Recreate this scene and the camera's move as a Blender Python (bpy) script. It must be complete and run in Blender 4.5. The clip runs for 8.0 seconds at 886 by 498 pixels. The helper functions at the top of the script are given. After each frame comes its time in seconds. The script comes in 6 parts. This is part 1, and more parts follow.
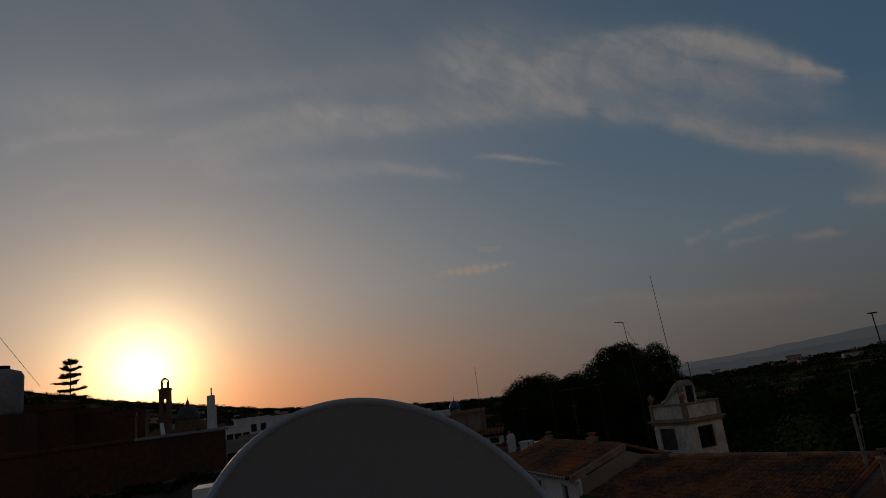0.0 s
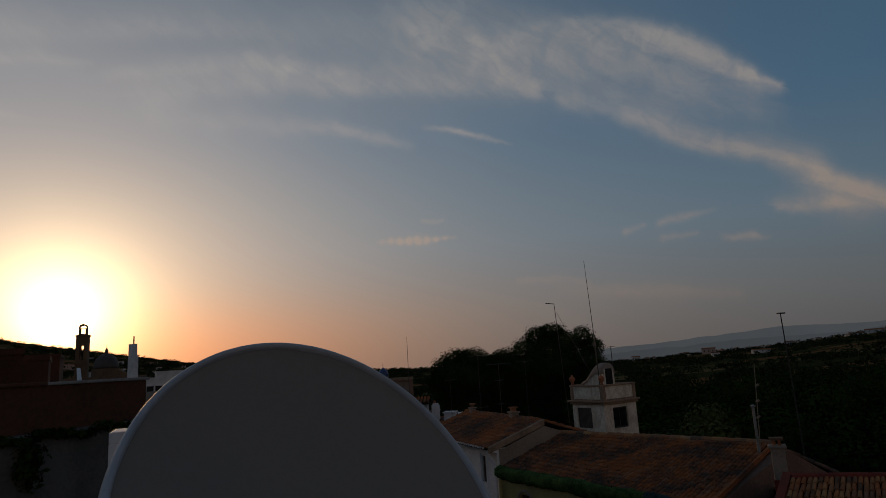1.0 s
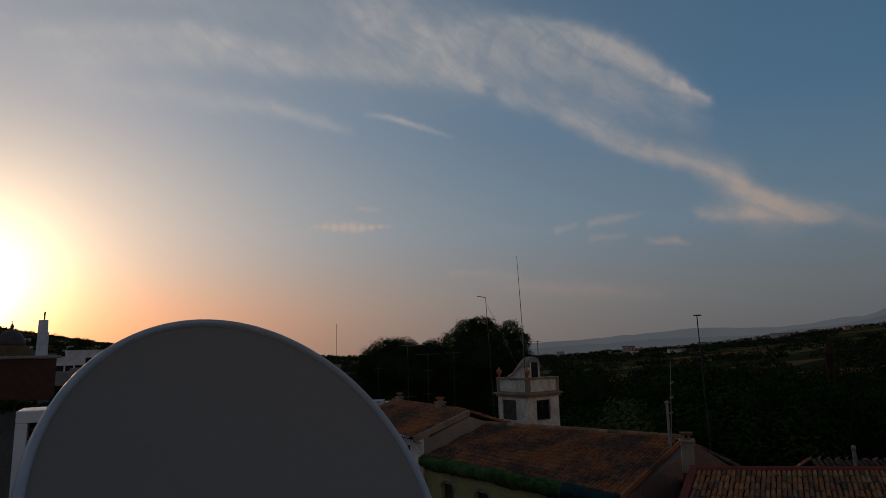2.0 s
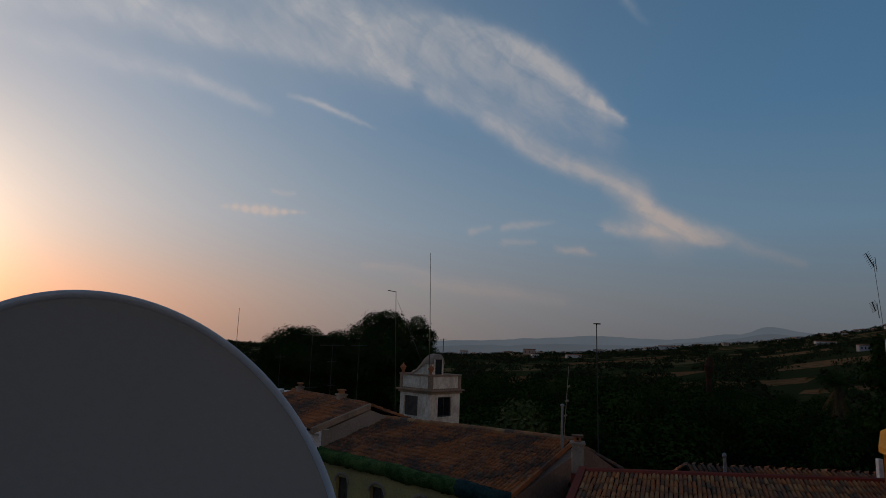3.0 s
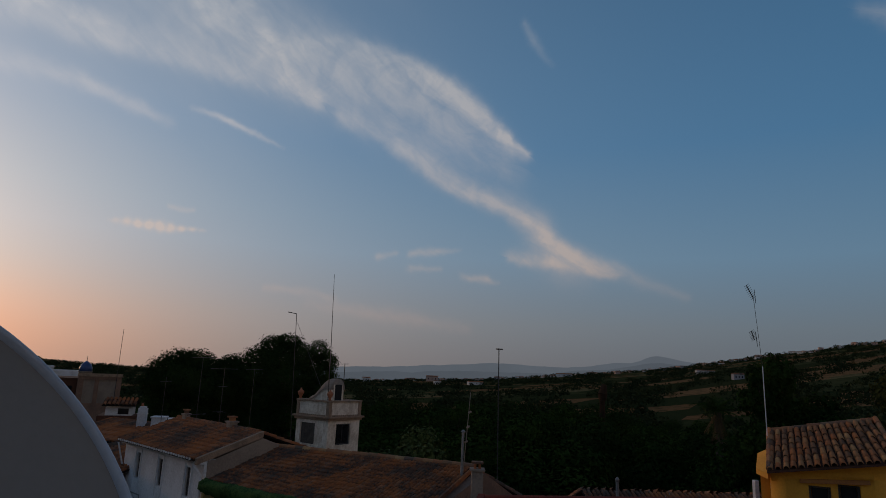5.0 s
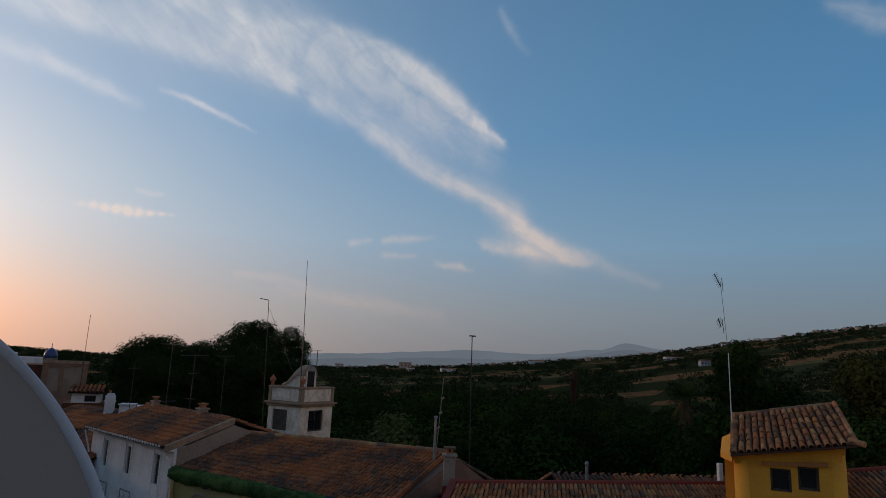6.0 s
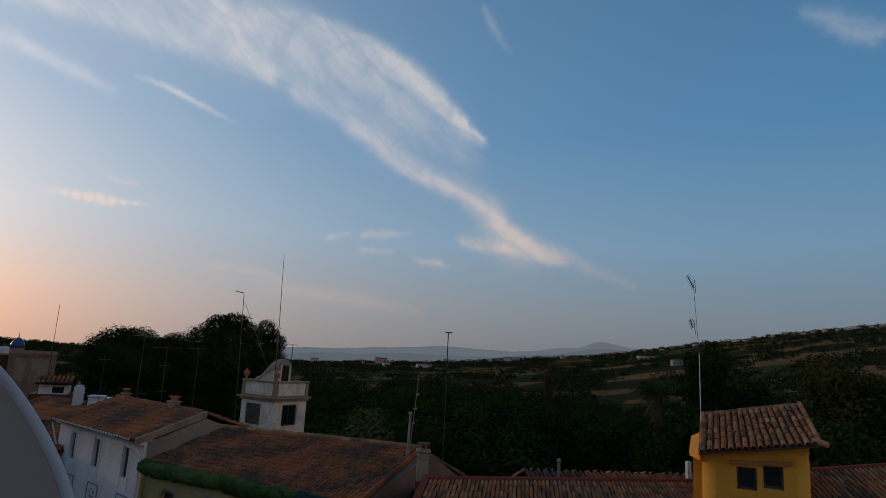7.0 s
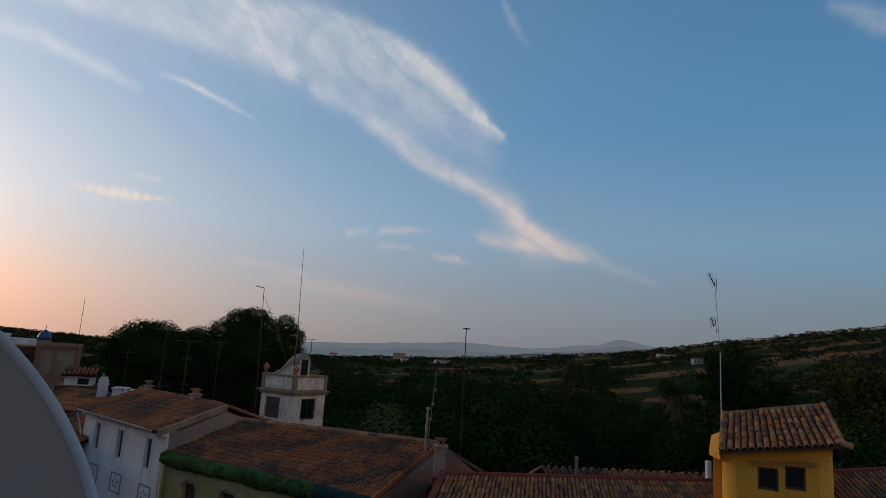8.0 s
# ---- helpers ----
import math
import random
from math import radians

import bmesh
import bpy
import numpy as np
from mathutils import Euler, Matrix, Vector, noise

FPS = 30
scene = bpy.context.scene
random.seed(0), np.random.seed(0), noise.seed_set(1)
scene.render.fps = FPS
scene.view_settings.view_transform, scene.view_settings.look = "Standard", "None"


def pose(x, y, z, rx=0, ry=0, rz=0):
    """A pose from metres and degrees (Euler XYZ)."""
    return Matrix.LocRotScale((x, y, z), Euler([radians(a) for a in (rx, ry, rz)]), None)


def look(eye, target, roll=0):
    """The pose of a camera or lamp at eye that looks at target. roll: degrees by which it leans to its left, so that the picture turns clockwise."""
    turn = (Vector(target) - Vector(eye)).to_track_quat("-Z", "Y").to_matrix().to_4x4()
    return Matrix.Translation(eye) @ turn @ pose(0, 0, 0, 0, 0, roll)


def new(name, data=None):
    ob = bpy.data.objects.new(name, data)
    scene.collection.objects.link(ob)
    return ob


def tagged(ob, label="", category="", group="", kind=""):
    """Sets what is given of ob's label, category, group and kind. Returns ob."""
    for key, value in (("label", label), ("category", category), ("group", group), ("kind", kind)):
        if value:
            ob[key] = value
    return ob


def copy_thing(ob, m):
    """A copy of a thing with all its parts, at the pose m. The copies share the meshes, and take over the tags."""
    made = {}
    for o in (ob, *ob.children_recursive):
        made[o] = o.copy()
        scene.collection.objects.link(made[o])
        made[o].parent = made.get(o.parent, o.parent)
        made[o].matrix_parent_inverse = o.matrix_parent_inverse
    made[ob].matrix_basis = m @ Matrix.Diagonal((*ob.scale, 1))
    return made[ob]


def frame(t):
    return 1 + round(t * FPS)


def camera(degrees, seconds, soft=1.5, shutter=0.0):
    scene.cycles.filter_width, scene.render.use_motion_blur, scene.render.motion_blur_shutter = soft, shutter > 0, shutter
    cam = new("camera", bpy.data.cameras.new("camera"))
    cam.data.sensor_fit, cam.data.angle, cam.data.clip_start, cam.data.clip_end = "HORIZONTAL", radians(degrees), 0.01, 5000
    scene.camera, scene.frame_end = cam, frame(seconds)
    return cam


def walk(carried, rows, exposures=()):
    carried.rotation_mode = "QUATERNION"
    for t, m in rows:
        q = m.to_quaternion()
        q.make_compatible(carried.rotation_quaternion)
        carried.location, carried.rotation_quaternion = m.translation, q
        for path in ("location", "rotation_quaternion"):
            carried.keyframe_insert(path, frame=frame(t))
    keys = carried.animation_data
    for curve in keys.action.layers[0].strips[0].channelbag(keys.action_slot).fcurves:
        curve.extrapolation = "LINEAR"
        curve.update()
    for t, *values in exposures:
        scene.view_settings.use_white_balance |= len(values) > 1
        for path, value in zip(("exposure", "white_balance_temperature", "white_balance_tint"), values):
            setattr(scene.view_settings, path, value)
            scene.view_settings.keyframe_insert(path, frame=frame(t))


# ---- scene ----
cam = camera(72.0, 8.0, soft=0.9)
# seconds, place, yaw, pitch, roll
ROWS = [
    (0.0, -0.072, -0.155, 11.074, -0.23, 13.92, 7.36),
    (0.5, -0.072, -0.174, 11.048, -2.86, 12.12, 4.43),
    (1.0, -0.064, -0.228, 11.037, -6.72, 10.56, 3.45),
    (2.5, -0.103, -0.209, 11.024, -17.05, 9.07, -0.01),
    (3.0, -0.102, -0.136, 11.025, -22.03, 8.92, -1.96),
    (3.5, -0.033, -0.018, 11.028, -26.00, 9.74, -3.52),
    (4.0, 0.036, 0.056, 11.006, -27.22, 10.87, -2.25),
    (4.5, 0.072, 0.153, 10.980, -29.31, 11.98, -2.35),
    (6.0, 0.076, 0.164, 10.959, -33.47, 10.57, -2.33),
    (6.5, 0.070, 0.149, 10.967, -34.80, 11.10, -3.14),
    (7.0, 0.070, 0.144, 10.969, -35.70, 10.31, -3.16),
    (7.5, 0.075, 0.137, 10.966, -35.22, 10.12, -3.34),
    (8.0, 0.076, 0.139, 10.966, -34.03, 9.85, -3.74),
]
EXPOSURES = [
    (0, -1.85, 7100, 9),
    (0.5, -1.73, 7100, 9),
    (1.0, -1.4, 7000, 9),
    (2.5, -0.95, 6700, 9),
    (3.0, -0.8, 6500, 9),
    (3.5, -0.6, 6400, 8),
    (4.0, -0.68, 6450, 9),
    (4.7, -0.75, 6450, 9),
    (6, -0.2, 6400, 8),
    (7, -0.2, 6400, 8),
    (7.5, -0.05, 6400, 8),
    (8, -0.12, 6400, 8),
]
walk(cam, [(t, pose(x, y, z, 90 + pitch, roll, yaw)) for t, x, y, z, yaw, pitch, roll in ROWS], EXPOSURES)
DISH = (-0.1364, 1.0030, -0.2550, 0.6406, -0.6116)  # centre from the eye, axis

# ---- world, sun ----
SUN_AZ, SUN_EL = 25.1, 5.0


def way(az, el):
    a, e = radians(az), radians(el)
    return Vector((-math.sin(a) * math.cos(e), math.cos(a) * math.cos(e), math.sin(e)))


class Graph:
    """Shortcuts for node graphs."""

    def __init__(self, tree):
        self.t = tree

    def node(self, kind, op="", **ins):
        n = self.t.nodes.new(kind)
        if op:
            n.operation = op
        for k, v in ins.items():
            self.put(n.inputs[int(k[1:])], v)
        return n

    def put(self, socket, v):
        if isinstance(v, bpy.types.NodeSocket):
            self.t.links.new(v, socket)
        else:
            socket.default_value = v

    def m(self, op, a, b=0.0, c=0.0, clamp=False):
        n = self.t.nodes.new("ShaderNodeMath")
        n.operation, n.use_clamp = op, clamp
        for i, v in enumerate((a, b, c)):
            self.put(n.inputs[i], v)
        return n.outputs[0]

    def mix(self, f, a, b, how="MIX"):
        n = self.t.nodes.new("ShaderNodeMix")
        n.data_type, n.blend_type = "RGBA", how
        self.put(n.inputs[0], f), self.put(n.inputs[6], a), self.put(n.inputs[7], b)
        return n.outputs[2]

    def ramp(self, f, stops, ease="LINEAR"):
        n = self.t.nodes.new("ShaderNodeValToRGB")
        n.color_ramp.interpolation = ease
        els = n.color_ramp.elements
        while len(els) < len(stops):
            els.new(0.5)
        for e, (p, c) in zip(els, stops):
            e.position, e.color = p, (*c, 1)
        self.put(n.inputs[0], f)
        return n.outputs[0]

    def noise(self, vec, scale, detail=4.0, rough=0.55, distortion=0.0):
        n = self.t.nodes.new("ShaderNodeTexNoise")
        if vec is not None:
            self.put(n.inputs["Vector"], vec)
        n.inputs["Scale"].default_value, n.inputs["Detail"].default_value = scale, detail
        n.inputs["Roughness"].default_value, n.inputs["Distortion"].default_value = rough, distortion
        return n.outputs[0]

    def smooth(self, x, lo, hi, a=0.0, b=1.0):
        n = self.t.nodes.new("ShaderNodeMapRange")
        n.interpolation_type = "SMOOTHSTEP"
        self.put(n.inputs[0], x)
        for i, v in zip((1, 2, 3, 4), (lo, hi, a, b)):
            n.inputs[i].default_value = v
        return n.outputs[0]


world = bpy.data.worlds.new("sky")
scene.world = world
world.use_nodes = True
world.node_tree.nodes.clear()
g = Graph(world.node_tree)
coord = g.node("ShaderNodeTexCoord").outputs["Generated"]
sep = g.node("ShaderNodeSeparateXYZ", i0=coord)
el = g.m("MULTIPLY", g.m("ARCSINE", sep.outputs[2]), 57.2958)
az = g.m("MULTIPLY", g.m("ARCTAN2", g.m("MULTIPLY", sep.outputs[0], -1.0), sep.outputs[1]), 57.2958)
sun_way = way(SUN_AZ, SUN_EL)
dot = g.node("ShaderNodeVectorMath", op="DOT_PRODUCT", i0=coord, i1=sun_way)
theta = g.m("MULTIPLY", g.m("ARCCOSINE", g.m("MINIMUM", dot.outputs["Value"], 0.999999)), 57.2958)
# clear sky away from the sun, by elevation
clear = g.ramp(g.m("DIVIDE", el, 60.0, clamp=True), [
    (0.0, (0.135, 0.165, 0.20)), (0.08, (0.165, 0.225, 0.285)), (0.18, (0.150, 0.285, 0.43)),
    (0.35, (0.074, 0.222, 0.42)), (0.6, (0.046, 0.160, 0.325)), (1.0, (0.032, 0.105, 0.24))])
# the glow of the low sun in the haze
hue = g.ramp(g.m("DIVIDE", el, 20.0, clamp=True), [(0.0, (1.42, 0.92, 0.66)), (0.2, (1.44, 0.99, 0.78)), (0.7, (1.12, 1.02, 0.90)), (1.0, (0.90, 0.90, 0.86))])
wide = g.m("EXPONENT", g.m("DIVIDE", theta, -24.0))
near = g.m("MULTIPLY", g.m("EXPONENT", g.m("DIVIDE", theta, -2.5)), 13.0)
nishita = g.node("ShaderNodeTexSky")
nishita.sky_type, nishita.sun_disc, nishita.dust_density = "NISHITA", False, 3.0
nishita.sun_elevation, nishita.sun_rotation = radians(SUN_EL), radians(-SUN_AZ)
col = g.mix(1.0, clear, g.mix(1.0, hue, g.node("ShaderNodeCombineColor", i0=wide, i1=wide, i2=wide).outputs[0], "MULTIPLY"), "ADD")
mid = g.m("EXPONENT", g.m("DIVIDE", theta, -10.0))
col = g.mix(1.0, col, g.mix(1.0, (1.1, 0.42, 0.03, 1), g.node("ShaderNodeCombineColor", i0=mid, i1=mid, i2=mid).outputs[0], "MULTIPLY"), "ADD")
col = g.mix(1.0, col, g.mix(1.0, (1.0, 0.82, 0.48, 1), g.node("ShaderNodeCombineColor", i0=near, i1=near, i2=near).outputs[0], "MULTIPLY"), "ADD")
col = g.mix(0.012, col, nishita.outputs[0], "ADD")
# reddening of the low sky towards the sun
low = g.m("MULTIPLY", g.smooth(el, 1.0, 9.0, 1.0, 0.0), g.smooth(theta, 6.0, 46.0, 1.0, 0.0))
col = g.mix(low, col, g.mix(1.0, col, (1.21, 0.84, 0.66, 1), "MULTIPLY"))
# the pale pink band that a sunset raises in the opposite sky
belt = g.m("MULTIPLY", g.smooth(theta, 95.0, 150.0), g.smooth(el, 5.0, 55.0, 1.0, 0.25))
col = g.mix(belt, col, (0.53, 0.45, 0.42, 1))

# thin evening cirrus: streaks from one azimuth and elevation to another, frayed by noise
flat = g.node("ShaderNodeCombineXYZ", i0=az, i1=el, i2=0.0).outputs[0]
fray = g.node("ShaderNodeTexNoise", i0=flat)
fray.inputs["Scale"].default_value, fray.inputs["Detail"].default_value = 0.16, 5.0
bent = g.node("ShaderNodeVectorMath", op="MULTIPLY_ADD", i0=fray.outputs["Color"], i1=(1.5, 1.2, 0.0), i2=flat)
curl = g.node("ShaderNodeTexNoise", i0=flat)
curl.inputs["Scale"].default_value, curl.inputs["Detail"].default_value = 0.8, 6.0
bent = g.node("ShaderNodeVectorMath", op="MULTIPLY_ADD", i0=curl.outputs["Color"], i1=(0.7, 0.5, 0.0), i2=bent.outputs[0])
bent = g.node("ShaderNodeVectorMath", op="SUBTRACT", i0=bent.outputs[0], i1=(1.1, 0.85, 0.0)).outputs[0]


split = g.node("ShaderNodeSeparateXYZ", i0=bent)
bx, by = split.outputs[0], split.outputs[1]


def streak(nodes):
    """Cover of one strand of cirrus along rows of azimuth, elevation, width below, width above and density."""
    best = None
    for (ax, ay, l0, h0, s0), (cx, cy, l1, h1, s1) in zip(nodes, nodes[1:]):
        dx, dy = cx - ax, cy - ay
        n2 = dx * dx + dy * dy
        px, py = g.m("SUBTRACT", bx, ax), g.m("SUBTRACT", by, ay)
        along = g.m("MULTIPLY_ADD", px, dx / n2, g.m("MULTIPLY", py, dy / n2))
        along = g.m("MAXIMUM", g.m("MINIMUM", along, 1.0), 0.0)
        ex, ey = g.m("MULTIPLY_ADD", along, -dx, px), g.m("MULTIPLY_ADD", along, -dy, py)
        d2 = g.m("MULTIPLY_ADD", ex, ex, g.m("MULTIPLY", ey, ey))
        width = g.m("MULTIPLY_ADD", along, l1 - l0, l0)
        if abs(h0 - l0) + abs(h1 - l1) > 0.3:
            above = g.m("GREATER_THAN", g.m("MULTIPLY_ADD", ex, dy, g.m("MULTIPLY", ey, -dx)), 0.0)
            width = g.m("MULTIPLY_ADD", above, g.m("SUBTRACT", g.m("MULTIPLY_ADD", along, h1 - h0, h0), width), width)
        one = g.m("EXPONENT", g.m("DIVIDE", d2, g.m("MULTIPLY", g.m("MULTIPLY", width, width), -1.0)))
        one = g.m("MULTIPLY", one, g.m("MULTIPLY_ADD", along, s1 - s0, s0))
        best = one if best is None else g.m("MAXIMUM", best, one)
    return best


EDGE = [(-16.2, 29.3, 1.60, 0.64, 0.30), (-21.7, 29.1, 1.91, 0.64, 0.55), (-26.2, 28.4, 2.13, 0.64, 0.70), (-30.4, 26.8, 1.60, 0.64, 0.90), (-33.3, 24.9, 1.30, 0.64, 1.00), (-35.6, 23.0, 1.05, 0.53, 1.05), (-38.5, 20.6, 0.60, 0.37, 0.75)]
TAIL = [(-20.0, 23.1, 0.74, 0.96, 0.40), (-24.5, 21.8, 0.74, 1.17, 0.55), (-27.4, 19.9, 0.69, 1.28, 0.66), (-30.3, 18.1, 0.69, 1.28, 0.68), (-33.6, 16.7, 0.69, 1.17, 0.70), (-37.0, 15.5, 0.80, 1.17, 0.78), (-39.5, 14.0, 1.28, 1.06, 0.85), (-40.8, 12.3, 1.81, 0.96, 0.90), (-42.7, 11.1, 1.91, 0.85, 0.85), (-45.1, 10.4, 1.06, 0.74, 0.55), (-47.9, 9.4, 0.64, 0.64, 0.28), (-52.5, 7.4, 0.43, 0.43, 0.14)]
FOOT = [(-37.2, 10.9, 0.43, 0.74, 0.45), (-40.4, 10.3, 0.53, 0.96, 0.65), (-43.8, 9.8, 0.48, 0.85, 0.60), (-46.6, 9.3, 0.37, 0.64, 0.30)]
VEIL = [(-7.3, 30.2, 3.19, 3.19, 0.50), (-15.2, 28.0, 3.19, 2.93, 0.58), (-24.1, 25.9, 3.30, 2.66, 0.52), (-31.1, 23.2, 3.30, 2.39, 0.48), (-36.3, 20.3, 2.20, 1.60, 0.36)]
BAND = [(19.5, 23.8, 1.38, 2.13, 0.45), (13.1, 25.7, 1.28, 2.13, 0.50), (6.3, 26.1, 1.06, 1.91, 0.60), (2.3, 25.5, 0.96, 1.91, 0.62), (-4.6, 25.8, 0.96, 1.91, 0.50), (-11.2, 25.5, 0.96, 1.91, 0.52), (-17.4, 24.3, 0.74, 1.38, 0.45)]
CURL = [(-6.6, 30.2, 1.60, 1.17, 0.40), (-11.7, 29.6, 1.60, 0.96, 0.55), (-13.7, 27.3, 1.60, 0.74, 0.70), (-17.4, 24.4, 1.06, 0.64, 0.55)]
WAKE = [(18.5, 22.2, 1.17, 1.17, 0.22), (14.1, 22.3, 0.85, 1.06, 0.32), (8.3, 22.1, 0.74, 0.96, 0.38), (2.5, 21.9, 0.64, 0.74, 0.48), (-1.1, 21.3, 0.53, 0.53, 0.45), (-4.8, 20.5, 0.43, 0.43, 0.20)]
DART = [(-6.3, 22.0, 0.27, 0.32, 0.20), (-9.6, 21.4, 0.27, 0.37, 0.60), (-12.4, 20.6, 0.21, 0.32, 0.50), (-14.9, 19.8, 0.16, 0.21, 0.10)]
TRAIL = [(-0.9, 11.5, 0.16, 0.16, 0.30), (-2.4, 11.5, 0.30, 0.30, 1.20), (-5.5, 11.5, 0.36, 0.36, 1.50), (-8.8, 11.5, 0.16, 0.16, 0.30)]
LEFT = [(34.3, 23.2, 0.53, 0.64, 0.40), (30.2, 24.7, 0.53, 0.74, 0.50), (27.5, 25.2, 0.48, 0.64, 0.50), (23.9, 25.6, 0.32, 0.43, 0.15)]
HIGH = [(33.9, 26.3, 1.60, 2.13, 0.30), (24.4, 27.9, 0.85, 1.38, 0.38), (19.1, 29.2, 0.85, 1.38, 0.42), (11.6, 29.8, 0.74, 1.38, 0.30), (1.8, 30.2, 2.13, 2.13, 0.25), (-9.7, 30.8, 2.13, 2.13, 0.35)]
LONG = [(22.5, 24.7, 0.53, 0.85, 0.35), (17.6, 26.0, 0.64, 0.96, 0.50), (11.6, 27.2, 0.64, 1.06, 0.60), (6.3, 27.2, 0.64, 1.06, 0.65), (2.0, 26.7, 0.59, 0.85, 0.50)]
LOW = [(33.0, 19.2, 0.32, 0.43, 0.30), (30.6, 20.5, 0.37, 0.48, 0.45), (29.2, 20.7, 0.32, 0.37, 0.45), (27.9, 20.6, 0.21, 0.27, 0.10)]
BITS = [(-24.5, 10.6, 0.32, 0.32, 0.35), (-26.1, 10.9, 0.27, 0.27, 0.30)]
TORN_BITS = [(-27.4, 10.9, 0.32, 0.32, 0.30), (-29.3, 11.4, 0.37, 0.43, 0.50), (-32.0, 11.8, 0.21, 0.21, 0.10)]
LOWER_BITS = [(-27.6, 9.6, 0.32, 0.37, 0.40), (-30.1, 9.8, 0.27, 0.27, 0.25)]
LAST_BIT = [(-32.3, 9.3, 0.32, 0.32, 0.20), (-34.8, 9.1, 0.37, 0.37, 0.60), (-35.9, 8.8, 0.21, 0.21, 0.20)]
SHORT = [(-5.6, 13.3, 0.21, 0.21, 0.30), (-7.4, 13.4, 0.21, 0.21, 0.30)]
NEEDLE = [(-38.1, 31.9, 0.37, 0.43, 0.20), (-38.8, 30.6, 0.43, 0.48, 0.28), (-40.6, 28.5, 0.32, 0.32, 0.05)]
CORNER = [(-67.4, 28.8, 0.53, 0.74, 0.25), (-69.3, 27.8, 0.74, 0.96, 0.40), (-72.2, 26.1, 0.74, 0.96, 0.35)]
PINK = [(-14.4, 6.9, 0.32, 0.32, 0.25), (-18.3, 6.9, 0.37, 0.37, 0.35), (-20.6, 6.6, 0.32, 0.32, 0.15)]
ROSE = [(-18.4, 6.0, 0.64, 0.74, 0.20), (-25.6, 5.2, 0.74, 0.85, 0.32), (-33.1, 4.3, 0.53, 0.64, 0.15)]
CIRRUS = [EDGE, TAIL, FOOT, VEIL, BAND, CURL, WAKE, DART, TRAIL, LEFT, HIGH, LONG, LOW, BITS, TORN_BITS, LOWER_BITS, LAST_BIT, SHORT, NEEDLE, CORNER, PINK, ROSE]
turned = g.node("ShaderNodeMapping", i0=bent, i2=(0, 0, radians(-33))).outputs[0]
stretched = g.node("ShaderNodeMapping", i0=turned, i3=(0.32, 1.25, 1.0)).outputs[0]
wisps = g.smooth(g.noise(stretched, 0.55, 6.0, 0.6, 0.5), 0.28, 0.70, 0.70, 1.25)
puffs = g.smooth(g.noise(bent, 0.30, 5.0, 0.6, 0.8), 0.30, 0.65, 0.75, 1.15)
beads = g.m("MULTIPLY_ADD", g.m("SINE", g.m("MULTIPLY", az, 7.2)), 0.28, 0.72)
clear_of = None
for nodes in CIRRUS:
    gap = g.m("SUBTRACT", 1.0, g.m("MULTIPLY", streak(nodes), beads if nodes is TRAIL else 0.92))
    clear_of = gap if clear_of is None else g.m("MULTIPLY", clear_of, gap)
cover = g.m("SUBTRACT", 1.0, clear_of)
veil = g.m("MULTIPLY", g.smooth(g.noise(stretched, 0.09, 4.0, 0.5), 0.35, 0.75), g.smooth(el, 12.0, 26.0, 0.0, 0.22))
veil = g.m("MULTIPLY", veil, g.smooth(az, -35.0, 5.0))
cover = g.m("ADD", g.m("MULTIPLY", g.m("MULTIPLY", cover, wisps), puffs), veil, clamp=True)
cloud_hue = g.ramp(g.m("DIVIDE", el, 30.0, clamp=True), [(0.0, (0.52, 0.35, 0.31)), (0.35, (0.74, 0.62, 0.57)), (0.7, (0.70, 0.67, 0.69)), (1.0, (0.63, 0.64, 0.68))])
cloud_light = g.m("MULTIPLY_ADD", wide, 1.15, 0.86)
cloud = g.mix(1.0, cloud_hue, g.node("ShaderNodeCombineColor", i0=cloud_light, i1=cloud_light, i2=cloud_light).outputs[0], "MULTIPLY")
col = g.mix(g.m("MULTIPLY", cover, 0.9), col, cloud)
back = g.node("ShaderNodeBackground", i0=col, i1=1.0)
g.put(g.node("ShaderNodeOutputWorld").inputs[0], back.outputs[0])

sun = new("sun", bpy.data.lights.new("sun", "SUN"))
sun.data.energy, sun.data.angle, sun.data.color = 0.55, radians(2.5), (1.0, 0.56, 0.26)
sun.matrix_world = look(sun_way * 50, (0, 0, 0))


